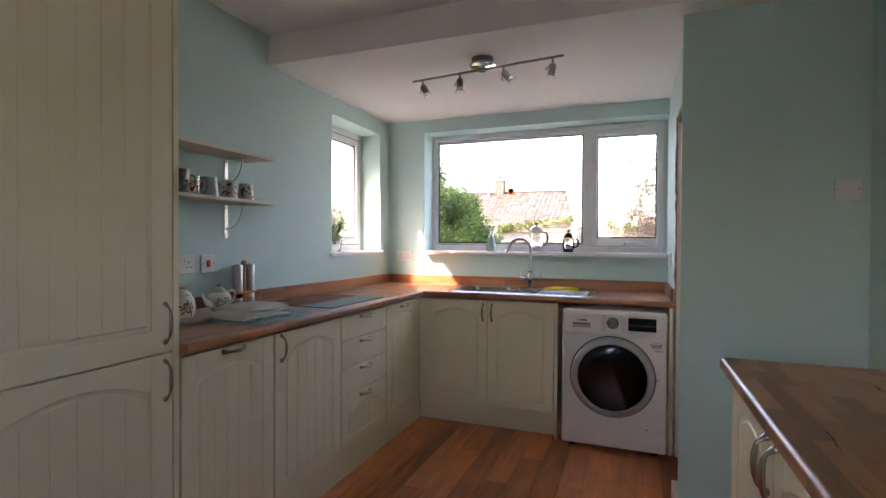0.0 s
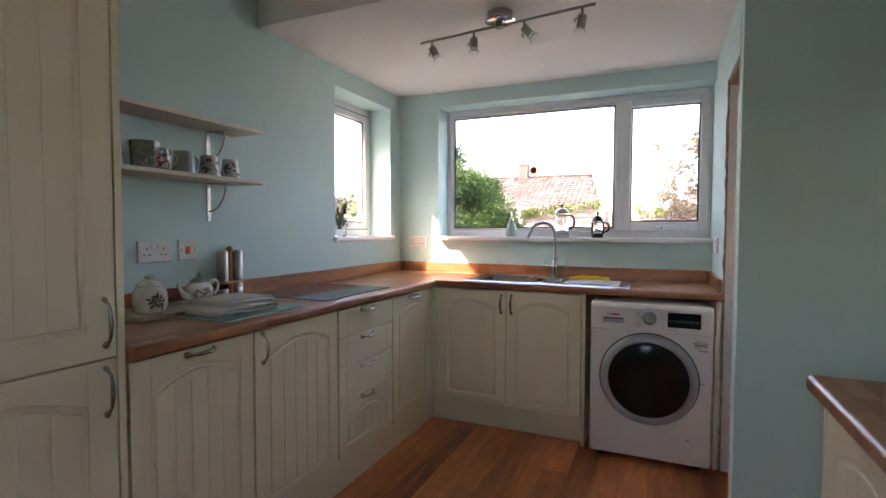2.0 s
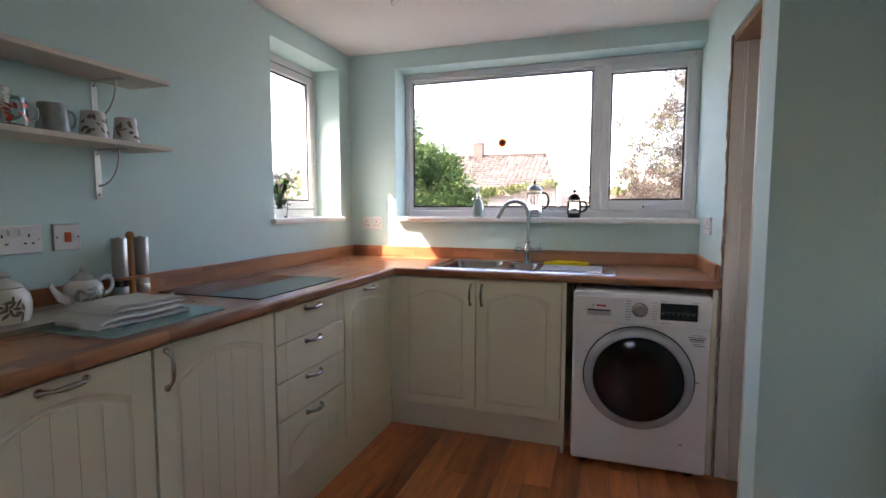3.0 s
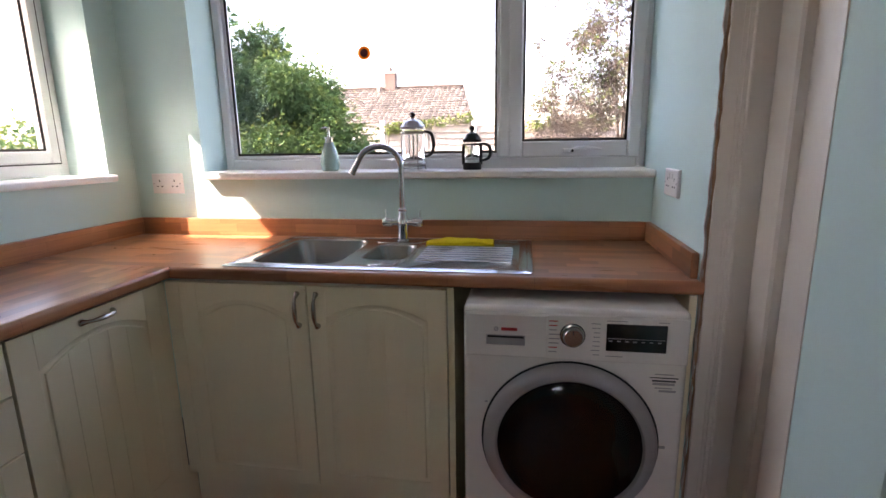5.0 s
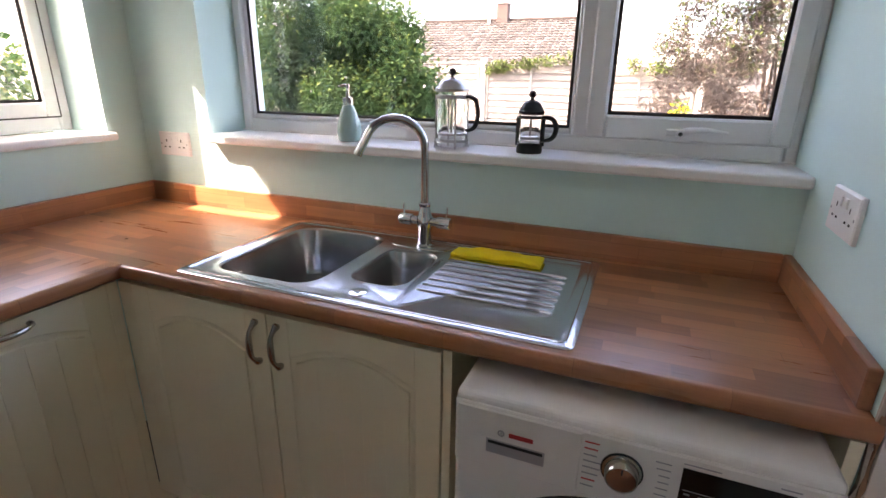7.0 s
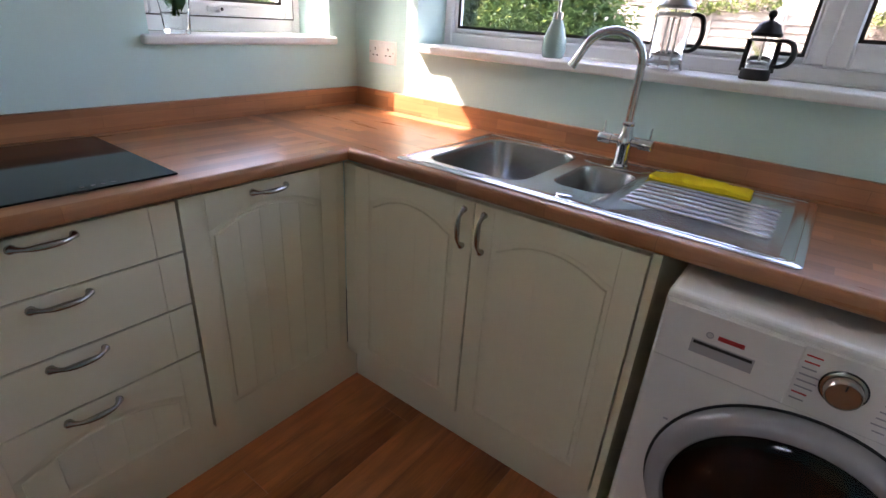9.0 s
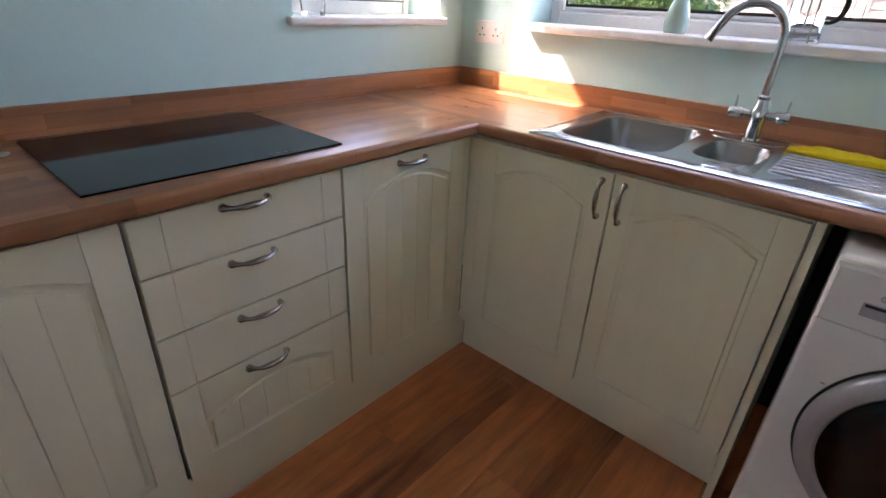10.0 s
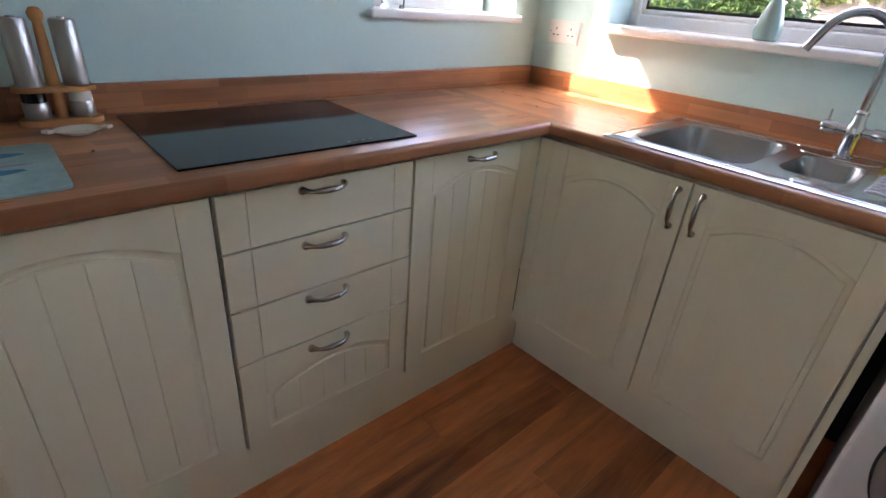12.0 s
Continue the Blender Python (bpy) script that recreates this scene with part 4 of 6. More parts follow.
for k in range(7):
    y = -0.207 - k * 0.0358
    bm = bmesh.new()
    tube(bm, [(1.352, y, SZ - 0.006), (1.358, y, SZ - 0.0028), (1.660, y, SZ - 0.0028), (1.667, y, SZ - 0.006)], 0.0048, 10, flat=0.75)
    part("drainer_rib", bm, CHROME, body, smooth=True)
bm = bmesh.new(); tube(bm, rrect(0.764, 1.715, -0.546, -0.074, 0.014, SZ) + [rrect(0.764, 1.715, -0.546, -0.074, 0.014, SZ)[0]], 0.0022, 6, cap=False); part("rim_bead", bm, CHROME, sink, smooth=True)
bm = bmesh.new(); tube(bm, flowing([(1.120, -0.080, SZ), (1.132, -0.090, SZ), (1.134, -0.118, SZ), (1.150, -0.150, SZ), (1.20, -0.160, SZ), (1.29, -0.160, SZ), (1.325, -0.140, SZ), (1.336, -0.100, SZ), (1.345, -0.082, SZ)], 4), 0.0024, 8); part("tap_ledge", bm, CHROME, sink, "pressed edge of the tap ledge", smooth=True)
bm = bmesh.new(); lathe(bm, [(0.023, 0), (0.022, 0.002), (0.017, 0.0028), (0, 0.003)], pose(1.240, -0.498, SZ), 24); part("waste_knob", bm, CHROME, sink, smooth=True)
for x, y, zd in ((0.962, -0.307, 0.160), (1.243, -0.31, 0.120)):
    bm = bmesh.new(); lathe(bm, [(0.04, 0.0005), (0.038, 0.003), (0.02, 0.001), (0, 0.001)], pose(x, y, SZ - zd), 24); part("waste", bm, CHROME, sink, smooth=True)

tap = thing("tap", pose(1.243, -0.128, SZ), "chrome swan-neck mixer tap with two levers", "tap")
bm = bmesh.new(); lathe(bm, [(0.026, 0), (0.026, 0.006), (0.021, 0.010), (0.020, 0.055), (0.023, 0.062), (0.023, 0.088), (0.018, 0.096), (0.015, 0.118), (0.017, 0.121), (0.017, 0.127), (0.0125, 0.131), (0.0, 0.131)], seg=28)
part("body", bm, CHROME, tap, smooth=True)
ARC = Vector((-0.9, -0.43, 0)).normalized()
R = 0.0825
pts = [Vector((0, 0, 0.12)), Vector((0, 0, 0.2)), Vector((0, 0, 0.28))]
for k in range(1, 15):
    a = math.pi * 0.87 * k / 14
    pts.append(ARC * (R - R * math.cos(a)) + Vector((0, 0, 0.28 + R * math.sin(a))))
d = (pts[-1] - pts[-2]).normalized()
pts.append(pts[-1] + d * 0.050)
bm = bmesh.new(); tube(bm, pts, 0.0115, 16); part("spout", bm, CHROME, tap, smooth=True)
bm = bmesh.new(); tube(bm, [pts[-1] - d * 0.004, pts[-1] + d * 0.006], 0.0128, 16); part("aerator", bm, CHROME, tap, smooth=True)
for s in (-1, 1):
    bm = bmesh.new(); tube(bm, [(s * 0.012, 0, 0.075), (s * 0.040, 0, 0.075), (s * 0.0405, 0, 0.075), (s * 0.076, 0, 0.075), (s * 0.079, 0, 0.075)], [0.012, 0.012, 0.0165, 0.0165, 0.014], 20)
    hd = part("handle", bm, CHROME, tap, smooth=True)
    bm = bmesh.new(); tube(bm, [(s * 0.066, 0, 0.088), (s * 0.067, 0.002, 0.115), (s * 0.068, 0.003, 0.122)], [0.0035, 0.003, 0.002], 8); part("lever", bm, CHROME, hd, smooth=True)

def soft_sheet(bm, u0, u1, v0, v1, z0, thick, seed, nu=26, nv=12, wave=0.004, turn=0.0, centre=(0, 0)):
    """A folded piece of cloth: a closed, rumpled pad."""
    tops, bots = [], []
    for i in range(nu + 1):
        rt, rb = [], []
        for j in range(nv + 1):
            s, t = i / nu, j / nv
            x, y = u0 + (u1 - u0) * s, v0 + (v1 - v0) * t
            n = noise.noise(Vector((x * 14, y * 14, seed)))
            m2 = noise.noise(Vector((x * 45, y * 45, seed + 3)))
            x += 0.006 * noise.noise(Vector((seed, y * 20, 1))); y += 0.006 * noise.noise(Vector((x * 20, seed, 2)))
            e = min(1, 6 * min(s, 1 - s, 0.6 * t, 0.6 * (1 - t)) + 0.25) ** 0.5
            rt.append(bm.verts.new((x, y, z0 + thick * e + wave * n * 1.5 + wave * 0.5 * m2)))
            rb.append(bm.verts.new((x, y, z0)))
        tops.append(rt); bots.append(rb)
    for i in range(nu):
        for j in range(nv):
            bm.faces.new((tops[i][j], tops[i + 1][j], tops[i + 1][j + 1], tops[i][j + 1]))
            bm.faces.new((bots[i][j], bots[i][j + 1], bots[i + 1][j + 1], bots[i + 1][j]))
    for i in range(nu):
        bm.faces.new((tops[i][0], bots[i][0], bots[i + 1][0], tops[i + 1][0])); bm.faces.new((tops[i][nv], tops[i + 1][nv], bots[i + 1][nv], bots[i][nv]))
    for j in range(nv):
        bm.faces.new((tops[0][j], tops[0][j + 1], bots[0][j + 1], bots[0][j])); bm.faces.new((tops[nu][j], bots[nu][j], bots[nu][j + 1], tops[nu][j + 1]))
    return bm

bm = bmesh.new(); soft_sheet(bm, -0.125, 0.125, -0.035, 0.035, 0.0, 0.018, 5, 44, 16, 0.0065)
cl = part("dish_cloth", bm, YELLOW, smooth=True); cl.matrix_world = pose(1.468, -0.150, SZ, 0, 0, 0)
tagged(cl, "folded bright yellow cloth lying on the drainer", "cloth")

# ---------- hob ----------
hob = thing("hob", pose(0, 0, 0.9102), "black ceramic glass hob set on the worktop", "hob")
part("glass_top", abox(0.062, 0.527, -1.638, -1.069, 0, 0.005, 0.0018), HOBG, hob)
for k in range(4):
    part("touch_mark", abox(0.500, 0.508, -1.20 - k * 0.02, -1.192 - k * 0.02, 0.005, 0.0052), GREYINK, hob)

# ---------- side counter along the east wall ----------
RXC = 2.247                                                   # carcass front
for k, (ya, wd) in enumerate(((-2.125, 0.445), (-2.573, 0.445), (-3.021, 0.45))):
    c = thing("base_cabinet", pose(RXC, ya, 0, 0, 0, -90), "cream side base unit with an arched board door", "cabinet", "side base units")
    part("body", abox(0, wd, 0.001, 0.565, 0.155, 0.866), CREAM_IN, c)
    d = panel_door(0.003, wd - 0.003, 0.165, 0.862, c, stile=0.06, rail_t=0.10)
    bow_handle(d, (wd - 0.032) if k != 1 else 0.036, 0.775, True, 0.12)
tagged(part("end_panel", abox(2.228, 2.815, -2.124, -2.108, 0, 0.871, 0.001), CREAM), "cream end panel of the side counter", "panel")
tagged(part("plinth", abox(2.27, 2.288, -3.47, -2.125, 0, 0.152), CREAM), "cream plinth under the side counter", "plinth")
w3 = worktop("worktop", pose(2.818, -2.10, 0, 0, 0, -90), 1.38, 0.622, WT_X, LONG)
tagged(w3, "dark wood-block laminate worktop of the side counter", "worktop")
bm = bmesh.new(); lathe(bm, [(0.03, 0), (0.034, 0.004), (0.045, 0.03), (0.052, 0.055), (0.050, 0.055), (0.043, 0.03), (0.03, 0.006), (0, 0.006)], seg=32)
gb = part("glass_bowl", bm, CLEAR, smooth=True); gb.matrix_world = pose(2.62, -2.19, WZ1)
tagged(gb, "small clear glass bowl on the side counter", "bowl")


# ---------- sockets and switches ----------
def plate(m, w, h, label, kind):
    """A wall plate: local x along the wall, z up, front towards -y."""
    s = thing("wall_socket" if kind != "switch" else "cooker_switch", m, label, "socket" if kind != "switch" else "switch", "wall sockets" if kind == "double" else "")
    bm = bmesh.new(); prism(bm, rect(-w / 2, w / 2, -h / 2, h / 2), 0, 0.010, 0.003, front)
    part("faceplate", bm, PLASTIC, s)
    if kind == "double":
        for c0 in (-0.036, 0.036):
            for u, v, a, b_ in ((c0, 0.012, 0.0022, 0.005), (c0 - 0.011, -0.012, 0.0045, 0.0022), (c0 + 0.011, -0.012, 0.0045, 0.0022)):
                bm = bmesh.new(); prism(bm, rect(u - a, u + a, v - b_, v + b_), 0.010, 0.0104, 0.0001, front); part("pin_slot", bm, DARKV, s)
            u = c0 * 0.42
            bm = bmesh.new(); prism(bm, rect(u - 0.006, u + 0.006, 0.012, 0.031), 0.010, 0.0135, 0.0015, front); part("rocker", bm, PLASTIC, s)
    elif kind == "switch":
        bm = bmesh.new(); prism(bm, rect(-0.010, 0.010, -0.016, 0.016), 0.010, 0.015, 0.002, front); part("rocker", bm, NEON_RED, s, "red rocker with its neon glow in the colour")
    for u in (-w / 2 + 0.010, w / 2 - 0.010):
        bm = bmesh.new(); lathe(bm, [(0.003, 0), (0.003, 0.0006), (0, 0.0006)], pose(u, -0.010, 0, 90, 0, 0), 10); part("screw", bm, GREYINK if kind != "switch" else DARKV, s)
    return s

plate(pose(0.0005, -2.076, 1.139, 0, 0, 90), 0.147, 0.087, "white plastic double wall socket above the worktop", "double")
plate(pose(0.0005, -1.925, 1.140, 0, 0, 90), 0.087, 0.087, "white cooker switch with a red rocker with its neon glow in the colour", "switch")
plate(pose(0.157, -0.0005, 1.133, 0, 0, 0), 0.147, 0.087, "white plastic double wall socket in the window corner", "double")
plate(pose(RX - 0.0005, -0.262, 1.149, 0, 0, -90), 0.147, 0.087, "white plastic double wall socket by the sink", "double")
plate(pose(2.745, FY - 0.0005, 1.47, 0, 0, 0), 0.087, 0.087, "white wall plate on the shaded wall", "blank")


# ---------- shelves with brackets ----------
def bracket(m, label):
    b0 = thing("shelf_bracket", m, label, "bracket", "shelf brackets")
    bm = bmesh.new(); prism(bm, [(-0.011, -0.172), (0.011, -0.172), (0.011, 0.0), (-0.011, 0.0)], 0, 0.0025, 0.0006, front)
    w_ = part("wall_plate", bm, BRKT, b0)
    for v in (-0.016, -0.155):
        bm = bmesh.new(); lathe(bm, [(0.004, 0), (0.003, 0.0015), (0, 0.0015)], pose(0, -0.0025, v, 90, 0, 0), 10); part("screw", bm, BLACK, w_)
    part("arm", abox(-0.010, 0.010, -0.135, -0.002, -0.003, 0.0, 0.0005), BRKT, b0)
    bm = bmesh.new()
    pts = [front(0, -0.125, 0.004)] + [front(0, -0.125 + 0.115 * (1 - math.cos(a)), 0.004 + 0.100 * math.sin(a)) for a in [math.pi / 2 * k / 10 for k in range(1, 11)]] + [front(0, -0.004, 0.104)]
    tube(bm, pts, 0.0052, 10, flat=0.6); part("brace", bm, BRKT, b0, smooth=True)
    return b0

def shelf(z, label):
    bm = abox(0.002, 0.19, -2.566, -1.66, z - 0.017, z, 0.003)
    return tagged(part("shelf", bm, SHELFW), label, "shelf", "wall shelves")
shelf(1.687, "empty cream wall shelf on a metal bracket")
shelf(1.455, "cream wall shelf with a row of patterned mugs")
b1 = bracket(pose(0.002, -1.805, 1.669, 0, 0, 90), "bright steel shelf bracket with a curved brace")
copy_thing(b1, pose(0.002, -1.805, 1.437, 0, 0, 90))


def decal(bm, r0, r1, h, ang, v, su, sv, n=7, seed=0):
    """A small printed patch that follows a turned body."""
    rg = random.Random(seed)
    pts, rot = [], rg.uniform(0, math.pi)
    for k in range(n):
        a = 2 * math.pi * k / n
        p, q = su * math.cos(a), sv * math.sin(a) * abs(math.sin(a)) * rg.uniform(0.8, 1.1)
        p, q = p * math.cos(rot) - q * math.sin(rot), p * math.sin(rot) + q * math.cos(rot)
        z = v + q
        t = min(1, max(0, z / h))
        rad = r0 + (r1 - r0) * t + 0.0008
        th = ang + p / rad
        pts.append(bm.verts.new((rad * math.cos(th), rad * math.sin(th), z)))
    bm.faces.new(pts)


def mug(m, h, r0, r1, body, print_mat, label, handle=True, seed=0, band=False, hang=0.0):
    """A mug; r0 foot radius, r1 rim radius."""
    g = thing("mug", m, label, "mug", "patterned mugs")
    bm = bmesh.new()
    lathe(bm, [(r0 - 0.004, 0), (r0, 0.003), ((r0 + r1) / 2, h / 2), (r1, h - 0.001), (r1 - 0.0015, h), (r1 - 0.003, h - 0.001), ((r0 + r1) / 2 - 0.003, h / 2), (r0 - 0.004, 0.006), (0, 0.006)], seg=32)
    part("body", bm, body, g, smooth=True)
    rg = random.Random(seed)
    bm = bmesh.new()
    for k in range(22):
        decal(bm, r0, r1, h, rg.uniform(-1.5, 1.7), rg.uniform(0.016, h - 0.018), rg.uniform(0.008, 0.014), rg.uniform(0.003, 0.006), 10, seed * 31 + k)
    part("pattern", bm, print_mat, g)["kind"] = "stuff"
    if handle:
        bm = bmesh.new()
        a = hang
        c = Vector((math.cos(a), math.sin(a), 0))
        pts = [c * (r1 - 0.002) + Vector((0, 0, h * 0.80)), c * (r1 + 0.017) + Vector((0, 0, h * 0.80)), c * (r1 + 0.025) + Vector((0, 0, h * 0.60)), c * (r1 + 0.020) + Vector((0, 0, h * 0.35)), c * ((r0 + r1) / 2 - 0.002) + Vector((0, 0, h * 0.22))]
        tube(bm, flowing(pts, 4), 0.0042, 8); part("handle", bm, body, g, smooth=True)
    return g

SH = 1.455
mug(pose(0.10, -2.300, SH), 0.085, 0.036, 0.030, WHITECER, REDCER, "white mug with a red flower band", False, 1)
mug(pose(0.09, -2.170, SH), 0.108, 0.045, 0.052, DARKCER, GREYCER, "large grey-green jug mug with pale flowers", True, 2, hang=1.2)
mug(pose(0.145, -2.150, SH), 0.080, 0.040, 0.036, CLEAR, REDCER, "clear glass cup with red flowers", True, 3, hang=1.3)
mug(pose(0.10, -2.010, SH), 0.092, 0.045, 0.036, PALECER, GREYCER, "pale grey-green mug upside down", True, 4, hang=1.4)
mug(pose(0.10, -1.885, SH), 0.090, 0.043, 0.033, WHITECER, LEAFCER, "white mug with brown leaves upside down", False, 5)
mug(pose(0.10, -1.770, SH), 0.088, 0.042, 0.032, WHITECER, LEAFCER, "white mug with brown leaves at the row's end", False, 6)

# ---------- things on the long worktop ----------
TZ = WZ1 + 0.0005
tray = thing("tray", pose(0.150, -2.12, TZ), "cream melamine tray with a rim under the tea things", "tray")
bm = bmesh.new()
o = rrect(-0.115, 0.115, -0.20, 0.20, 0.03, 0.0); r2 = rrect(-0.125, 0.125, -0.212, 0.212, 0.035, 0.018); r3 = rrect(-0.120, 0.120, -0.207, 0.207, 0.033, 0.018); r4 = rrect(-0.111, 0.111, -0.196, 0.196, 0.028, 0.004)
rings = [[bm.verts.new(p) for p in r] for r in (o, r2, r3, r4)]
for a, b_ in zip(rings, rings[1:]):
    for k in range(len(a)):
        bm.faces.new((a[k], a[(k + 1) % len(a)], b_[(k + 1) % len(a)], b_[k]))
bm.faces.new(rings[0]); bm.faces.new(rings[-1])
part("tray_base", bm, TRAY, tray)

JZ = TZ + 0.0045
jar = thing("biscuit_jar", pose(0.105, -2.172, JZ) @ Matrix.Diagonal((0.82, 0.82, 0.92, 1)), "cream ceramic lidded jar with brown leaves", "jar")
bm = bmesh.new(); lathe(bm, [(0.058, 0), (0.066, 0.004), (0.074, 0.03), (0.076, 0.06), (0.070, 0.088), (0.056, 0.104), (0.052, 0.107), (0, 0.107)], seg=40)
part("body", bm, CERAMIC, jar, smooth=True)
bm = bmesh.new(); lathe(bm, [(0.052, 0.107), (0.058, 0.109), (0.056, 0.114), (0.036, 0.128), (0.018, 0.133), (0.014, 0.137), (0.022, 0.143), (0.022, 0.150), (0.012, 0.155), (0, 0.156)], seg=40)
part("lid", bm, CERAMIC, jar, smooth=True)
bm = bmesh.new()
for k, (a, v) in enumerate(((0.15, 0.055), (0.35, 0.062), (0.52, 0.05), (0.30, 0.040), (0.62, 0.036), (0.02, 0.045), (0.45, 0.03), (0.22, 0.070), (0.75, 0.052), (0.10, 0.030), (0.58, 0.066), (0.38, 0.075), (-0.10, 0.058), (0.70, 0.022))):
    decal(bm, 0.0735, 0.0765, 0.06, a - 0.6, v, 0.015, 0.005, 12, 50 + k)
part("leaf_print", bm, LEAFCER, jar)["kind"] = "stuff"
pot = thing("teapot", pose(0.105, -1.952, JZ) @ Matrix.Diagonal((0.96, 0.96, 1.17, 1)), "white teapot with grey printed flowers", "teapot")
bm = bmesh.new(); lathe(bm, [(0.032, 0), (0.034, 0.004), (0.052, 0.025), (0.060, 0.045), (0.054, 0.066), (0.032, 0.082), (0, 0.083)], seg=36); part("body", bm, WHITECER, pot, smooth=True)
bm = bmesh.new(); lathe(bm, [(0.036, 0.079), (0.030, 0.088), (0.014, 0.098), (0.006, 0.101), (0.009, 0.107), (0.006, 0.113), (0, 0.114)], seg=28); part("lid", bm, GREYCER, pot, smooth=True)
bm = bmesh.new(); tube(bm, [(0, -0.050, 0.032), (0, -0.076, 0.040), (0, -0.092, 0.060), (0, -0.104, 0.078)], [0.016, 0.012, 0.008, 0.006], 12); part("spout", bm, WHITECER, pot, smooth=True)
bm = bmesh.new(); tube(bm, flowing([(0, 0.050, 0.066), (0, 0.075, 0.080), (0, 0.098, 0.074), (0, 0.102, 0.052), (0, 0.086, 0.034), (0, 0.055, 0.030)], 4), 0.006, 10); part("handle", bm, WHITECER, pot, smooth=True)
bm = bmesh.new()
rg = random.Random(3)
for k in range(34):
    v = rg.uniform(0.020, 0.060)
    decal(bm, 0.051, 0.0605, 0.046, rg.uniform(-1.0, 0.9), v, rg.uniform(0.008, 0.013), rg.uniform(0.003, 0.006), 10, 80 + k)
part("flower_print", bm, GREYCER, pot)["kind"] = "stuff"

mill = thing("mill_stand", pose(0.062, -1.745, TZ, 0, 0, 0), "beech stand with a tall centre stick for two mills", "stand")
bm = bmesh.new()
def stadium(z0, z1, hw, hl):
    pts = []
    for k in range(13):
        a = math.pi * k / 12
        pts.append((hw * math.cos(a), hl - hw + hw * math.sin(a)))
    for k in range(13):
        a = math.pi + math.pi * k / 12
        pts.append((hw * math.cos(a), -hl + hw + hw * math.sin(a)))
    return pts
prism(bm, stadium(0, 0, 0.036, 0.080), 0, 0.012, 0.002, lambda u, v, w: Vector((u, v, w))); part("base", bm, BEECH, mill)
bm = bmesh.new(); prism(bm, stadium(0, 0, 0.034, 0.078), 0.072, 0.082, 0.002, lambda u, v, w: Vector((u, v, w))); part("holder_plate", bm, BEECH, mill)
bm = bmesh.new(); lathe(bm, [(0.013, 0.012), (0.013, 0.08), (0.010, 0.20), (0.009, 0.212), (0.014, 0.220), (0.015, 0.230), (0.009, 0.240), (0, 0.242)], seg=20); part("stick", bm, BEECH, mill, smooth=True)
def spice_mill(y, clear, label):
    g = thing("pepper_mill", pose(0.062, y, TZ + 0.0125), label, "mill", "mills")
    bm = bmesh.new(); lathe(bm, [(0.0235, 0), (0.0245, 0.002), (0.0245, 0.034), (0.023, 0.036), (0, 0.036)], seg=28); part("base", bm, MILLST, g, smooth=True)
    bm = bmesh.new(); lathe(bm, [(0.0225, 0.036), (0.0225, 0.060), (0, 0.060)], seg=28); part("window", bm, clear, g, smooth=True)
    bm = bmesh.new(); lathe(bm, [(0.0245, 0.060), (0.025, 0.062), (0.025, 0.203), (0.022, 0.207), (0.008, 0.207), (0.007, 0.211), (0, 0.211)], seg=28); part("sleeve", bm, MILLST, g, smooth=True)
spice_mill(-1.788, BLACKG, "brushed steel pepper mill in the beech stand")
spice_mill(-1.702, PLASTIC, "brushed steel salt mill in the beech stand")
rest = thing("tea_bag_rest", pose(0.175, -1.735, TZ, 0, 0, 0), "small cream ceramic spoon rest with a lug", "dish")
bm = bmesh.new(); lathe(bm, [(0.030, 0), (0.042, 0.009), (0.040, 0.010), (0.029, 0.003), (0, 0.003)], Matrix.Diagonal((0.85, 1.1, 1, 1)), 32); part("dish", bm, CERAMIC, rest, smooth=True)
bm = bmesh.new(); tube(bm, [(0, 0.042, 0.008), (-0.012, 0.054, 0.009), (0, 0.064, 0.009), (0.012, 0.054, 0.009), (0, 0.042, 0.008)], 0.004, 8, flat=0.6); part("lug", bm, CERAMIC, rest, smooth=True)
bm = bmesh.new(); tube(bm, [(0, -0.042, 0.008), (-0.010, -0.054, 0.009), (0, -0.062, 0.009), (0.010, -0.054, 0.009), (0, -0.042, 0.008)], 0.004, 8, flat=0.6); part("lug", bm, CERAMIC, rest, smooth=True)

board = thing("worktop_saver", pose(0.39, -1.995, TZ), "pale blue glass worktop saver printed with dragonflies", "chopping board")
bm = bmesh.new()
prism(bm, [p[:2] for p in rrect(-0.142, 0.142, -0.20, 0.20, 0.02, 0)], 0.0, 0.006, 0.0012, lambda u, v, w: Vector((u, v, w)))
part("glass_plate", bm, MATB, board)
for k, (x, y, su, sv) in enumerate(((-0.075, 0.105, 0.016, 0.050), (-0.055, 0.080, 0.010, 0.036), (0.028, 0.095, 0.015, 0.055), (0.060, 0.070, 0.012, 0.040), (0.062, -0.10, 0.014, 0.05), (-0.04, -0.09, 0.016, 0.05))):
    bm = bmesh.new(); ring = []
    for q in range(22):
        t = 2 * math.pi * q / 22
        w_ = 1 + 0.28 * noise.noise(Vector((math.cos(t) * 2, math.sin(t) * 2, k)))
        ring.append(bm.verts.new((x + su * w_ * math.cos(t), y + sv * w_ * math.sin(t), 0.00625 + 0.00004 * k)))
    bm.faces.new(ring)
    part("brush_stroke", bm, STROKE, board, "blue brush stroke print")
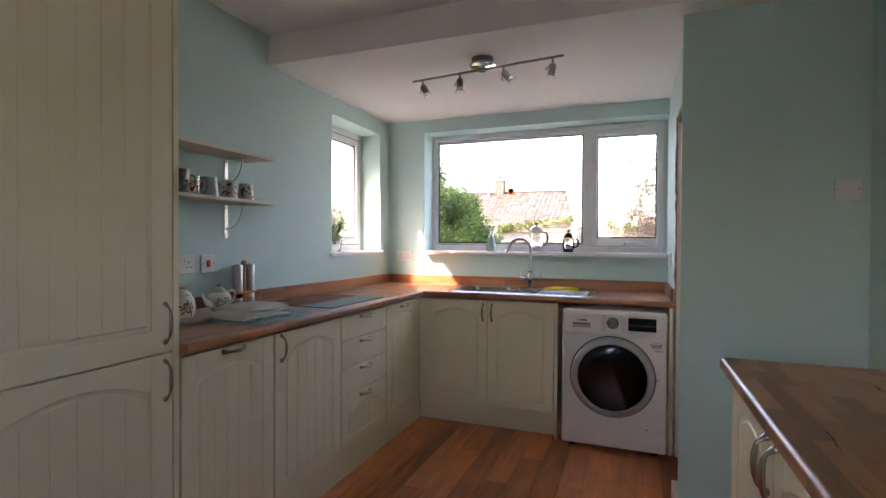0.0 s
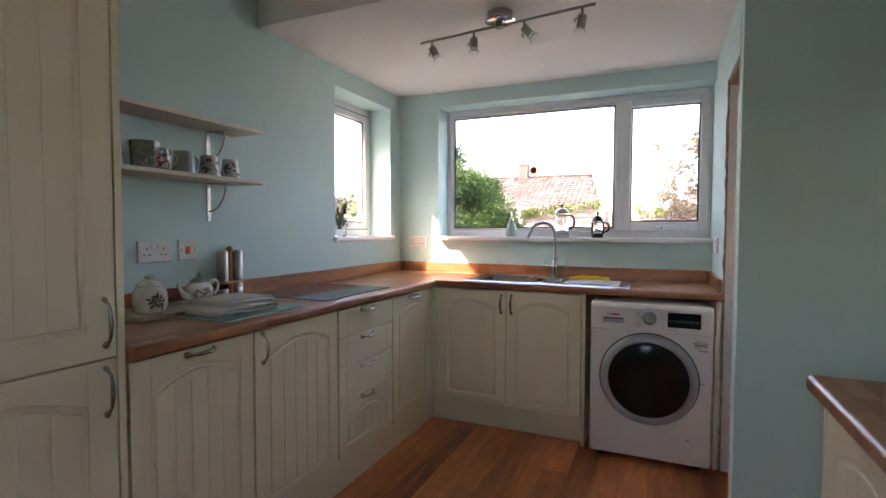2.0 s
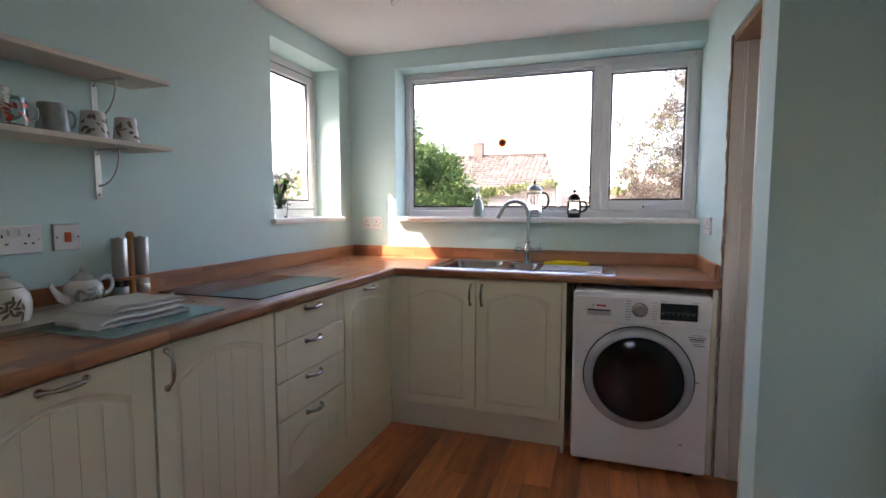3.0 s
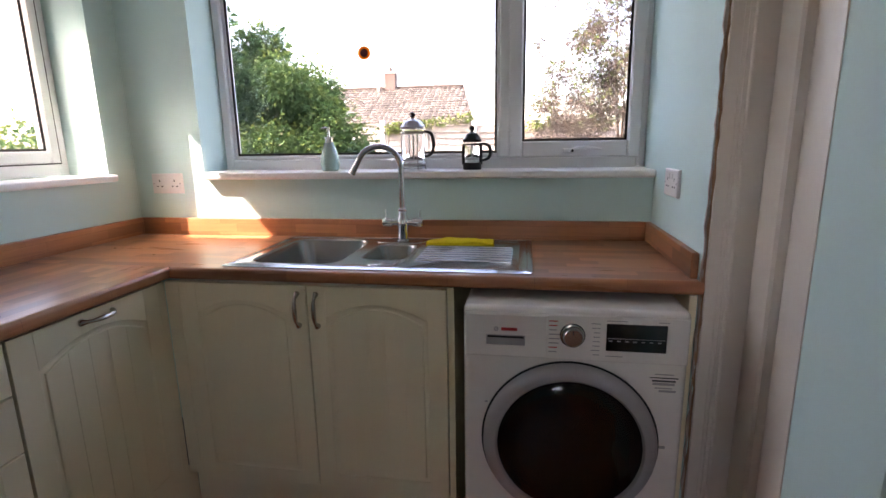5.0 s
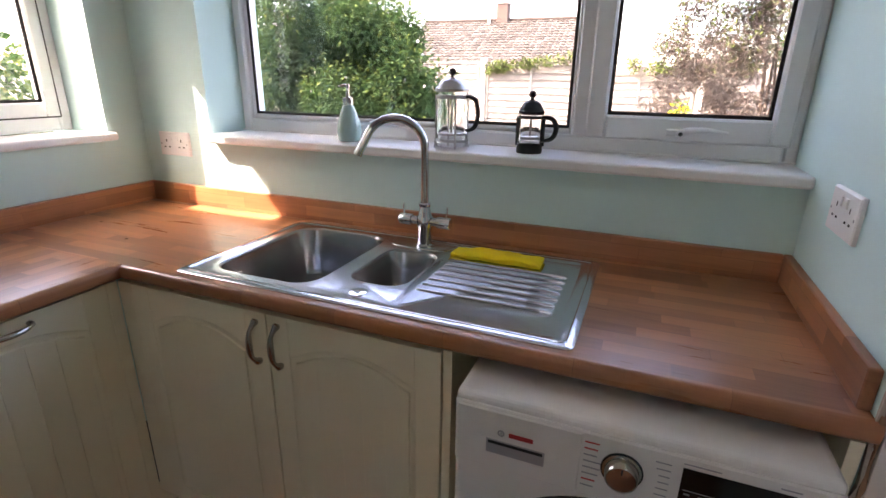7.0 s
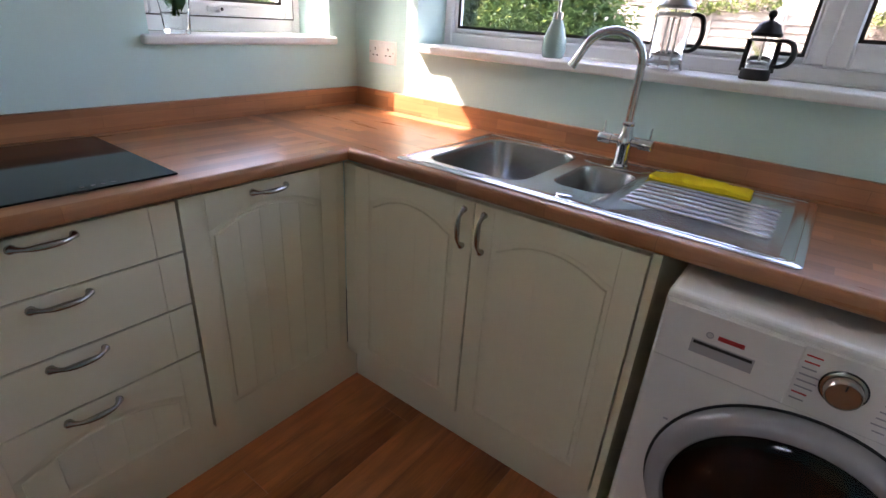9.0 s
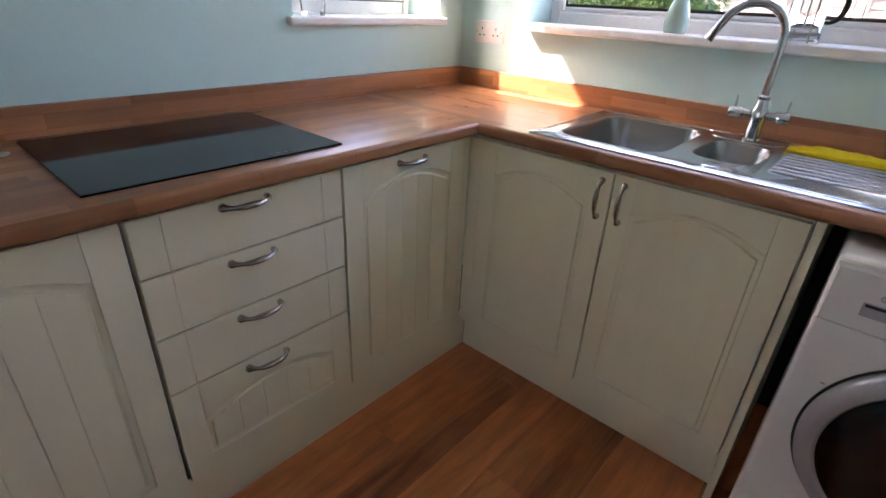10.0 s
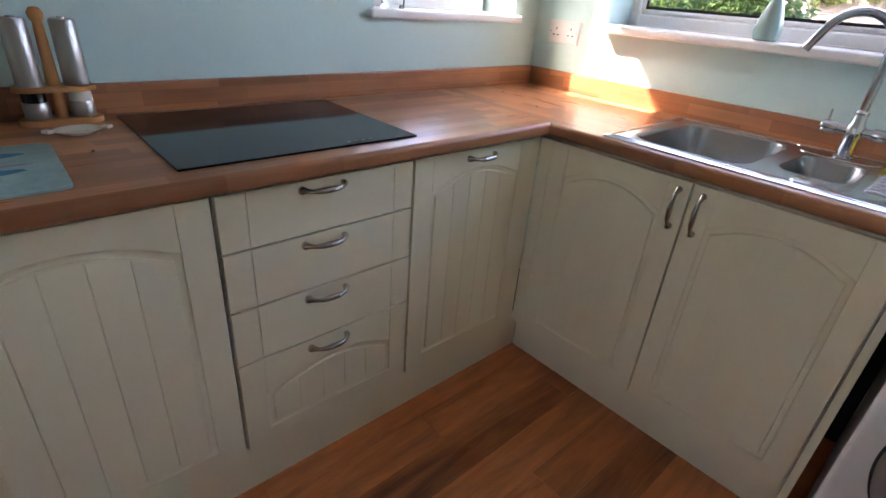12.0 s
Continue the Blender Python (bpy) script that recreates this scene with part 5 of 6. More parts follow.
for k, (x, y, a) in enumerate(((-0.006, 0.112, 92), (0.05, -0.08, 60))):
    mt = pose(x, y, 0.0066, 0, 0, a)
    bm = bmesh.new()
    for (cx, cy, su, sv, rot) in ((0, 0, 0.050, 0.0028, 0), (-0.018, 0, 0.012, 0.0055, 0), (0.030, 0.0, 0.010, 0.0035, 0)):
        pts = []
        for q in range(14):
            t = 2 * math.pi * q / 14
            pts.append(bm.verts.new(mt @ Vector((cx + su * math.cos(t), cy + sv * math.sin(t), 0.00002 * len(bm.faces)))))
        bm.faces.new(pts)
    part("dragonfly_print", bm, DRAG, board, "dark blue printed dragonfly")
    for cx, cy, rot in ((-0.024, 0.028, 24), (-0.024, -0.028, -24), (-0.046, 0.022, -14), (-0.046, -0.022, 14)):
        bm = bmesh.new(); pts = []
        for q in range(20):
            t = 2 * math.pi * q / 20
            p = Vector((0.009 * math.cos(t), 0.023 * math.sin(t), 0)); p.rotate(Euler((0, 0, radians(rot))))
            pts.append(mt @ (p + Vector((cx, cy, 0))))
        tube(bm, pts + [pts[0]], 0.0016, 6, cap=False, flat=0.3)
        part("wing_print", bm, WHITECER, board, "white wing outline")
towels = thing("tea_towels", pose(0.372, -2.03, TZ + 0.0065, 0, 0, -4), "two folded white tea towels on the worktop saver", "towel")
def folded_towel(bm, width, length, layers, gap, thick, seed, n=30):
    """A cloth folded to and fro: a ribbon in section, drawn along its length, each layer a little slack."""
    path = []
    for k in range(layers):
        z = gap * (k + 0.5)
        out = 0.006 * math.sin(seed + 2.3 * k)
        us = [width * (i / 12 - 0.5) + (out if i in (0, 12) else 0) for i in range(13)]
        us = us if k % 2 == 0 else us[::-1]
        path += [(u, z) for u in us]
        if k < layers - 1:
            e = us[-1]; sgn = 1 if k % 2 == 0 else -1
            path += [(e + sgn * 0.45 * gap, z + 0.25 * gap), (e + sgn * 0.55 * gap, z + 0.5 * gap), (e + sgn * 0.45 * gap, z + 0.75 * gap)]
    m_ = len(path)
    def at(i, j, side):
        u, z = path[i]
        a_, c_ = path[max(0, i - 1)], path[min(m_ - 1, i + 1)]
        d_ = Vector((c_[0] - a_[0], c_[1] - a_[1])).normalized()
        v = length * (j / n - 0.5) + 0.007 * noise.noise(Vector((z * 90, seed, j * 0.02)))
        sag = 1 - 0.45 * max(0, abs(j / n - 0.5) * 2 - 0.82) / 0.18
        w = (z - d_.x * 0 + side * thick * 0.5 * (1 if d_.x >= 0 else -1) * abs(d_.x)) * sag
        bump = 0.0042 * noise.noise(Vector((u * 22, v * 16, z * 30 + seed))) * min(1, z / (1.5 * gap)) + 0.0016 * noise.noise(Vector((u * 60, v * 60, seed)))
        return Vector((u - side * thick * 0.5 * d_.y + 0.004 * noise.noise(Vector((v * 12, z * 80, seed))), v, max(0.0006 + (side + 1) * 0.0006, w + bump)))
    grid = {(i, j, k): bm.verts.new(at(i, j, (-1, 1)[k])) for i in range(m_) for j in range(n + 1) for k in range(2)}
    for i in range(m_ - 1):
        for j in range(n):
            bm.faces.new([grid[p] for p in ((i, j, 0), (i, j + 1, 0), (i + 1, j + 1, 0), (i + 1, j, 0))])
            bm.faces.new([grid[p] for p in ((i, j, 1), (i + 1, j, 1), (i + 1, j + 1, 1), (i, j + 1, 1))])
        for j in (0, n):
            bm.faces.new([grid[p] for p in ((i, j, 0), (i + 1, j, 0), (i + 1, j, 1), (i, j, 1))])
    for i in (0, m_ - 1):
        for j in range(n):
            bm.faces.new([grid[p] for p in ((i, j, 0), (i, j, 1), (i, j + 1, 1), (i, j + 1, 0))])
    return bm


bm = bmesh.new(); folded_towel(bm, 0.185, 0.265, 4, 0.0085, 0.0034, 3)
part("lower_towel", bm, TOWEL, towels, smooth=True)
bm = bmesh.new(); folded_towel(bm, 0.165, 0.235, 3, 0.0075, 0.0032, 9)
up_ = part("upper_towel", bm, TOWEL, towels, smooth=True); up_.location = (0.006, 0.014, 0.0355); up_.rotation_euler = (radians(-1.5), 0, radians(5))
# crumbs on the worktop
for k, (x, y) in enumerate(((0.155, -0.335), (0.400, -0.430), (0.330, -1.735))):
    bm = bmesh.new(); bmesh.ops.create_icosphere(bm, subdivisions=1, radius=0.0045, matrix=pose(x, y, TZ + 0.0018) @ Matrix.Diagonal((1.2, 0.8, 0.45, 1)))
    tagged(part("crumb", bm, LEAFCER), "dark crumb on the worktop", "crumb", "crumbs")

# ---------- things on the window boards ----------
SB = 1.1805
soap = thing("soap_dispenser", pose(0.893, 0.045, SB), "pale aqua ceramic soap dispenser with a chrome pump", "soap dispenser")
bm = bmesh.new(); lathe(bm, [(0.031, 0), (0.035, 0.003), (0.040, 0.028), (0.037, 0.058), (0.026, 0.092), (0.018, 0.112), (0.017, 0.116), (0, 0.116)], seg=36); part("bottle", bm, AQUACER, soap, smooth=True)
bm = bmesh.new(); lathe(bm, [(0.017, 0.116), (0.017, 0.138), (0.006, 0.140), (0.005, 0.165), (0.007, 0.167), (0.007, 0.180), (0, 0.181)], seg=24)
tube(bm, [(0.0, 0, 0.174), (-0.012, -0.008, 0.176), (-0.024, -0.016, 0.172)], [0.0055, 0.0045, 0.0035], 10); part("pump", bm, CHROME, soap, smooth=True)

def french_press(m, h, r, metal, knob_h, label, base):
    g = thing("cafetiere", m, label, "cafetiere", "cafetieres")
    bm = bmesh.new(); lathe(bm, [(r - 0.001, 0.006), (r, 0.008), (r, h), (r - 0.002, h), (r - 0.002, 0.010), (0, 0.010), (0, 0.006)], seg=40)
    ob = part("beaker", bm, CLEAR, g, "clear glass beaker", smooth=True); ob.visible_shadow = False
    bm = bmesh.new(); lathe(bm, [(r + 0.003, h - 0.004), (r + 0.004, h + 0.004), (r * 0.95, h + 0.012), (r * 0.75, h + 0.026), (r * 0.35, h + 0.034), (0.004, h + 0.036), (0, h + 0.036)], seg=40)
    lid = part("lid", bm, metal, g, smooth=True)
    bm = bmesh.new(); bmesh.ops.create_uvsphere(bm, u_segments=20, v_segments=12, radius=0.0105, matrix=pose(0, 0, h + knob_h)); lathe(bm, [(0.006, h + 0.034), (0.005, h + 0.045), (0, h + 0.045)], seg=14)
    part("plunger_knob", bm, BLACK, lid, smooth=True)
    bm = bmesh.new(); tube(bm, [(0, 0, 0.045), (0, 0, h + 0.03)], 0.0035, 10); lathe(bm, [(r - 0.005, 0.040), (r - 0.004, 0.047), (0, 0.049)], seg=32)
    part("plunger", bm, MILLST, g, smooth=True)
    bm = bmesh.new(); lathe(bm, [(r + 0.0005, h * 0.86), (r + 0.003, h * 0.86), (r + 0.003, h * 0.92), (r + 0.0005, h * 0.92)], seg=40)
    if base:
        for k in range(4):
            a = radians(45 + 90 * k)
            c = Vector((math.cos(a), math.sin(a), 0))
            tube(bm, [c * (r + 0.002) + Vector((0, 0, h * 0.9)), c * (r + 0.002) + Vector((0, 0, 0.03)), c * (r + 0.006) + Vector((0, 0, 0.001))], 0.0028, 8, flat=0.7)
        lathe(bm, [(r + 0.0005, 0.020), (r + 0.003, 0.020), (r + 0.003, 0.028), (r + 0.0005, 0.028)], seg=40)
    else:
        lathe(bm, [(r + 0.003, 0.0), (r + 0.004, 0.004), (r + 0.003, 0.026), (r + 0.0005, 0.028), (r + 0.0005, 0.0)], seg=40)
        for k in (0, 2):
            a = radians(90 * k + 12)
            c = Vector((math.cos(a), math.sin(a), 0))
            tube(bm, [c * (r + 0.002) + Vector((0, 0, h * 0.9)), c * (r + 0.002) + Vector((0, 0, 0.02))], 0.0075, 8, flat=0.6)
    part("cage", bm, metal if base else BLACK, g, smooth=True)
    bm = bmesh.new()
    c = Vector((1, 0, 0))
    path = flowing([(r + 0.002, h * 0.895, 0.0055), (r + 0.016, h * 0.90, 0.0060), (r + 0.033, h * 0.85, 0.0070), (r + 0.042, h * 0.70, 0.0075), (r + 0.042, h * 0.54, 0.0075), (r + 0.033, h * 0.40, 0.0070), (r + 0.016, h * 0.335, 0.0060), (r + 0.004, h * 0.335, 0.0055)], 4)
    tube(bm, [c * p[0] + Vector((0, 0, p[1])) for p in path], [p[2] for p in path], 12, flat=0.8); part("handle", bm, BLACK, g, "black curved handle", smooth=True)
    return g
french_press(pose(1.252, 0.050, SB, 0, 0, -12), 0.168, 0.047, MILLST, 0.052, "large glass cafetiere with a chrome frame and black handle", True)
french_press(pose(1.492, 0.055, SB, 0, 0, -10), 0.112, 0.033, BLACK, 0.050, "small black cafetiere with a glass beaker", False)

vase = thing("flower_vase", pose(-0.045, -0.735, SB), "square glass vase of white flowers on the side window board", "vase")
bm = bmesh.new()
o = [rrect(-a, a, -a, a, 0.008, z) for a, z in ((0.030, 0.0), (0.034, 0.07), (0.040, 0.135), (0.037, 0.135), (0.031, 0.07), (0.026, 0.012))]
rings = [[bm.verts.new(p) for p in r] for r in o]
for a, b_ in zip(rings, rings[1:]):
    for k in range(len(a)):
        bm.faces.new((a[k], a[(k + 1) % len(a)], b_[(k + 1) % len(a)], b_[k]))
bm.faces.new(rings[0]); bm.faces.new(rings[-1])
gv = part("glass", bm, CLEAR, vase); gv.visible_shadow = False
rg = random.Random(21)
bm = bmesh.new(); bl = bmesh.new()
heads = []
for k in range(13):
    a = rg.uniform(0, 2 * math.pi); r = rg.uniform(0.02, 0.085)
    top = Vector((r * 0.8 * math.cos(a), r * math.sin(a), rg.uniform(0.16, 0.25)))
    tube(bm, [Vector((0.012 * math.cos(a + 2), 0.012 * math.sin(a + 2), 0.05)), Vector((0.2 * top.x, 0.2 * top.y, 0.12)), top], 0.0022, 6)
    heads.append(top)
for k in range(34):
    a = rg.uniform(0, 2 * math.pi); z = rg.uniform(0.05, 0.19); r = rg.uniform(0.004, 0.022) + max(0, z - 0.12) * 0.5
    p = Vector((r * math.cos(a), r * math.sin(a), z)); d = Vector((math.cos(a) * 0.3, math.sin(a) * 0.3, 1)).normalized(); s = d.cross(Vector((-math.sin(a), math.cos(a), 0.2))).normalized()
    L_ = rg.uniform(0.04, 0.08)
    bl.faces.new([bl.verts.new(q) for q in (p, p + d * L_ * 0.5 + s * 0.009, p + d * L_, p + d * L_ * 0.5 - s * 0.009)])
part("stems", bm, STEMG, vase); part("foliage", bl, STEMG, vase)
bm = bmesh.new()
for hpos in heads:
    for k in range(9):
        d = Vector((rg.gauss(0, 1), rg.gauss(0, 1), rg.gauss(0.3, 0.8))).normalized(); s = d.orthogonal().normalized()
        L_ = rg.uniform(0.014, 0.024)
        bm.faces.new([bm.verts.new(hpos + q) for q in (Vector(), d * L_ * 0.6 + s * 0.008, d * L_, d * L_ * 0.6 - s * 0.008)])
part("blossoms", bm, FLOWERW, vase, "white blossoms")

# ---------- spotlight bar ----------
A, B = Vector((0.728, -1.100, 2.196)), Vector((1.613, -1.215, 2.196))
bar = thing("spotlight_bar", Matrix.Translation((A + B) / 2 + Vector((0, 0, CW - 2.196))) @ pose(0, 0, 0, 0, 0, math.degrees(math.atan2(B.y - A.y, B.x - A.x))), "brushed nickel ceiling bar with four unlit spotlights", "ceiling light")
bm = bmesh.new(); lathe(bm, [(0.060, 0), (0.060, -0.028), (0.056, -0.032), (0, -0.032)], seg=36); part("ceiling_rose", bm, NICKEL, bar, smooth=True)
bm = bmesh.new(); lathe(bm, [(0.066, -0.030), (0.072, -0.033), (0.072, -0.040), (0.060, -0.046), (0, -0.047)], seg=36); part("rose_cap", bm, CHROME, bar, smooth=True)
HL = (B - A).length / 2
bm = bmesh.new(); tube(bm, [(-HL, 0, -0.059), (HL, 0, -0.059)], 0.0065, 14); part("rail", bm, NICKEL, bar, smooth=True)
part("rail_clamp", abox(-0.018, 0.018, -0.012, 0.012, -0.072, -0.044, 0.003), CHROME, bar)
for s, tx, ty in ((-0.85, 26, 10), (-0.31, 3, -4), (0.275, 42, 8), (0.875, -13, 14)):
    x = s * HL
    bm = bmesh.new(); tube(bm, [(x, 0, -0.066), (x, 0, -0.092)], 0.006, 10)
    arm = part("spot_stem", bm, NICKEL, bar)
    m_ = Matrix.Translation((x, 0, -0.094)) @ pose(0, 0, 0, ty, -tx, 0)
    bm = bmesh.new(); lathe(bm, [(0, 0.004), (0.017, 0.002), (0.019, -0.004), (0.019, -0.048), (0.017, -0.050), (0, -0.050)], m_, 24)
    tube(bm, [m_ @ Vector((-0.019, 0, -0.012)), m_ @ Vector((-0.030, 0, -0.018)), m_ @ Vector((-0.031, 0, -0.030))], 0.0035, 8)
    hd = part("spot_head", bm, NICKEL, bar, smooth=True)
    bm = bmesh.new(); lathe(bm, [(0.017, -0.050), (0.020, -0.056), (0.0255, -0.070), (0.0245, -0.070), (0.018, -0.055), (0, -0.053)], m_, 24)
    part("lamp", bm, CLEAR, hd, "clear unlit lamp", smooth=True)


# ---------- outside ----------
tagged(part("ground", abox(-400, 400, -300, 500, -0.35, -0.15), LAWN), "pale sunlit garden ground", "ground", kind="structure")

def fence_panel(x0, y, w=1.83):
    f = thing("fence_panel", pose(x0, y, -0.15), "weathered pale wooden lap fence panel with a concrete post", "fence", "garden fence panels")
    global SLAT
    for k in range(15):
        s = new("slat", SLAT); s.parent = f; s.matrix_local = pose(0.05, 0, 0.10 + k * 0.115, -15 + (k * 7 % 5) * 0.8, (k * 13 % 7 - 3) * 0.25, 0)
    part("post", abox(-0.055, 0.045, -0.06, 0.05, 0, 1.92, 0.008), RENDER, f)
    part("cap_rail", abox(0.05, w, -0.025, 0.03, 1.83, 1.86, 0.004), FENCEW, f)
    for u in (0.08, w / 2, w - 0.06):
        part("batten", abox(u - 0.02, u + 0.02, -0.035, -0.022, 0.08, 1.84, 0.002), FENCEW, f)
    return f
bm = abox(0, 1.78, -0.007, 0.007, -0.07, 0.07, 0.002)
bmesh.ops.subdivide_edges(bm, edges=[e for e in bm.edges if e.calc_length() > 1], cuts=14)
for v in bm.verts:
    v.co.z += 0.010 * noise.noise(Vector((v.co.x * 3, v.co.z * 9, 0)))
SLAT = bpy.data.meshes.new("slat"); bm.to_mesh(SLAT); bm.free(); SLAT.materials.append(FENCEW)
FYD = 8.2
for k in range(9):
    fence_panel(-8.75 + 1.88 * k, FYD + 0.02 * (k % 2))

house = thing("neighbour_house", pose(-3.35, 18.0, -0.15) @ Matrix.Diagonal((0.82, 0.82, 0.82, 1)), "brick bungalow with a weathered clay tile roof", "house")
RW, RD, EAVE, RIDGE = 8.4, 4.4, 2.15, 4.38
SKEW = 1.05                                                   # the gable end stands askew to the ridge
part("wall", abox(-RW / 2 + 0.3, RW / 2 - 1.4, -RD + 0.4, RD, 0, EAVE, 0.0), BRICK, house)
bm = bmesh.new()
v = [bm.verts.new(p) for p in ((-RW / 2, -RD, EAVE), (RW / 2, -RD, EAVE), (RW / 2 - SKEW, 0, RIDGE), (-RW / 2, 0, RIDGE), (-RW / 2, RD, EAVE), (RW / 2 - SKEW, RD, EAVE))]
for q in ((0, 1, 2, 3), (3, 2, 5, 4), (0, 3, 4), (1, 5, 2), (0, 4, 5, 1)):
    bm.faces.new([v[i] for i in q])
roof = part("roof", bm, CLAY, house)
# tiles: rows of slightly lifted, rounded pieces
sl = math.hypot(RD, RIDGE - EAVE); ux = Vector((0, RD, RIDGE - EAVE)).normalized(); nn = Vector((0, -(RIDGE - EAVE), RD)).normalized()
verts, faces = [], []
rg = random.Random(2)
rows, cols = 19, 36
for i in range(rows):
    for j in range(cols):
        w_ = RW / cols
        x = -RW / 2 + j * w_
        if x + w_ > RW / 2 - SKEW * i / rows:
            continue
        s0, s1 = i * sl / rows - 0.03, (i + 1) * sl / rows
        lift = rg.uniform(0.035, 0.06)
        base = len(verts)
        for (sx, ss, h) in ((0.02, s0, lift), (0.5, s0, lift + 0.03), (0.98, s0, lift), (0.02, s1, 0.012), (0.5, s1, 0.045), (0.98, s1, 0.012), (0.02, s0, 0.0), (0.5, s0, 0.0), (0.98, s0, 0.0)):
            p = Vector((x + sx * w_, -RD, EAVE)) + ux * ss + nn * (h + 0.01)
            verts.append(p[:])
        faces += [(base, base + 1, base + 4, base + 3), (base + 1, base + 2, base + 5, base + 4), (base + 6, base + 7, base + 1, base), (base + 7, base + 8, base + 2, base + 1)]
me = bpy.data.meshes.new("roof_tiles"); me.from_pydata(verts, [], faces)
TILE = leafy("clay_roof_tiles", (0.050, 0.043, 0.037), (0.112, 0.096, 0.083), 0.0)
me.materials.append(TILE)
rt = new("roof_tiles", me); rt.parent = roof; rt["kind"] = "stuff"
part("ridge", abox(-RW / 2, RW / 2 - SKEW, -0.12, 0.12, RIDGE - 0.02, RIDGE + 0.12, 0.05), CLAY, house)
ch = part("chimney", abox(-0.64, -0.16, -0.24, 0.24, RIDGE - 0.5, RIDGE + 0.70), MORTAR, house, "red brick chimney stack")
for k in range(12):
    z = RIDGE - 0.19 + k * 0.075
    for q in range(2):
        x = -0.655 + q * 0.2575 if k % 2 else -0.655 + q * 0.135
        x1_ = x + 0.2525 if k % 2 else (x + 0.13 if q == 0 else -0.145)
        part("brick", abox(x, x1_, -0.255, 0.255, z, z + 0.062), BRICK, ch)
part("chimney_cap", abox(-0.70, -0.10, -0.30, 0.30, RIDGE + 0.70, RIDGE + 0.78, 0.01), RENDER, ch)
bm = bmesh.new(); lathe(bm, [(0.10, RIDGE + 0.78), (0.08, RIDGE + 0.98), (0.06, RIDGE + 0.98), (0.06, RIDGE + 0.78)], pose(-0.4, 0, 0), 14); part("chimney_pot", bm, CLAY, ch)
bm = bmesh.new(); tube(bm, [(-0.95, -0.3, RIDGE - 0.2), (-0.95, -0.3, RIDGE + 0.35)], 0.06, 10); part("flue", bm, RENDER, ch)
h2 = thing("neighbour_house", pose(-13.5, 24.0, -0.15), "bungalow with a hipped clay tile roof", "house")
part("wall", abox(-3.2, 3.2, -3.4, 4, 0, 2.4), BRICK, h2)
bm = bmesh.new()
v = [bm.verts.new(p) for p in ((-3.6, -3.8, 2.35), (3.6, -3.8, 2.35), (3.6, 4.2, 2.35), (-3.6, 4.2, 2.35), (-1.2, 0, 4.7), (1.2, 0, 4.7))]
for q in ((0, 1, 5, 4), (1, 2, 5), (2, 3, 4, 5), (3, 0, 4), (0, 3, 2, 1)):
    bm.faces.new([v[i] for i in q])
part("roof", bm, CLAY, h2)


def leaf_cloud(name, centres, count, size, material, seed, parent, slender=0.28, droop=0.3, lean=1.0):
    """Many single leaves round a set of (x, y, z, radius) clumps; each leaf is a folded blade."""
    rg = random.Random(seed)
    verts, faces = [], []
    wts = [c[3] ** 2 for c in centres]
    for cx, cy, cz, r in rg.choices(centres, weights=wts, k=count):
        d = Vector((rg.gauss(0, 1), rg.gauss(0, 1), rg.gauss(0, 1))).normalized() * r * rg.uniform(0.35, 1.05)
        p = Vector((cx, cy, cz)) + d
        way = (d.normalized() * lean + Vector((rg.gauss(0, 0.7), rg.gauss(0, 0.7), rg.gauss(-droop, 0.5)))).normalized()
        side = way.cross(Vector((rg.gauss(0, 1), rg.gauss(0, 1), rg.gauss(0, 1)))).normalized()
        up = way.cross(side) * 0.15
        L_ = size * rg.uniform(0.6, 1.4); w_ = L_ * slender
        b = len(verts)
        for q in (Vector(), way * L_ * 0.45 + side * w_ + up * L_, way * L_ * 0.5, way * L_ * 0.45 - side * w_ + up * L_, way * L_):
            verts.append((p + q)[:])
        faces += [(b, b + 1, b + 2), (b, b + 2, b + 3), (b + 1, b + 4, b + 2), (b + 2, b + 4, b + 3)]
    me = bpy.data.meshes.new(name); me.from_pydata(verts, [], faces); me.materials.append(material)
    ob = new(name, me); ob.parent = parent
    return ob


def twigs(parent, base, centres, seed, r0=0.03):
    rg = random.Random(seed)
    bm = bmesh.new()
    top = Vector(base) + Vector((0, 0, max(0.4, min(c[2] for c in centres) - base[2])))
    tube(bm, [base, (Vector(base) + top) / 2 + Vector((rg.uniform(-0.05, 0.05), rg.uniform(-0.05, 0.05), 0)), top], [r0 * 1.3, r0, r0 * 0.8], 10)
    for c in centres:
        e = Vector(c[:3]); m_ = (top + e) / 2 + Vector((rg.uniform(-0.08, 0.08), rg.uniform(-0.08, 0.08), rg.uniform(0, 0.12)))
        tube(bm, [top - Vector((0, 0, 0.15)), m_, e], [r0 * 0.5, r0 * 0.3, r0 * 0.1], 6)
    return part("trunk", bm, BARK, parent)

def clumps(n, x0, x1, y0, y1, zf, seed, r0=0.18, r1=0.38):
    rg = random.Random(seed)
    out = []
    for _ in range(n):
        x, y = rg.uniform(x0, x1), rg.uniform(y0, y1)
        out.append((x, y, rg.uniform(0.15, max(0.2, zf(x))), rg.uniform(r0, r1)))
    return out

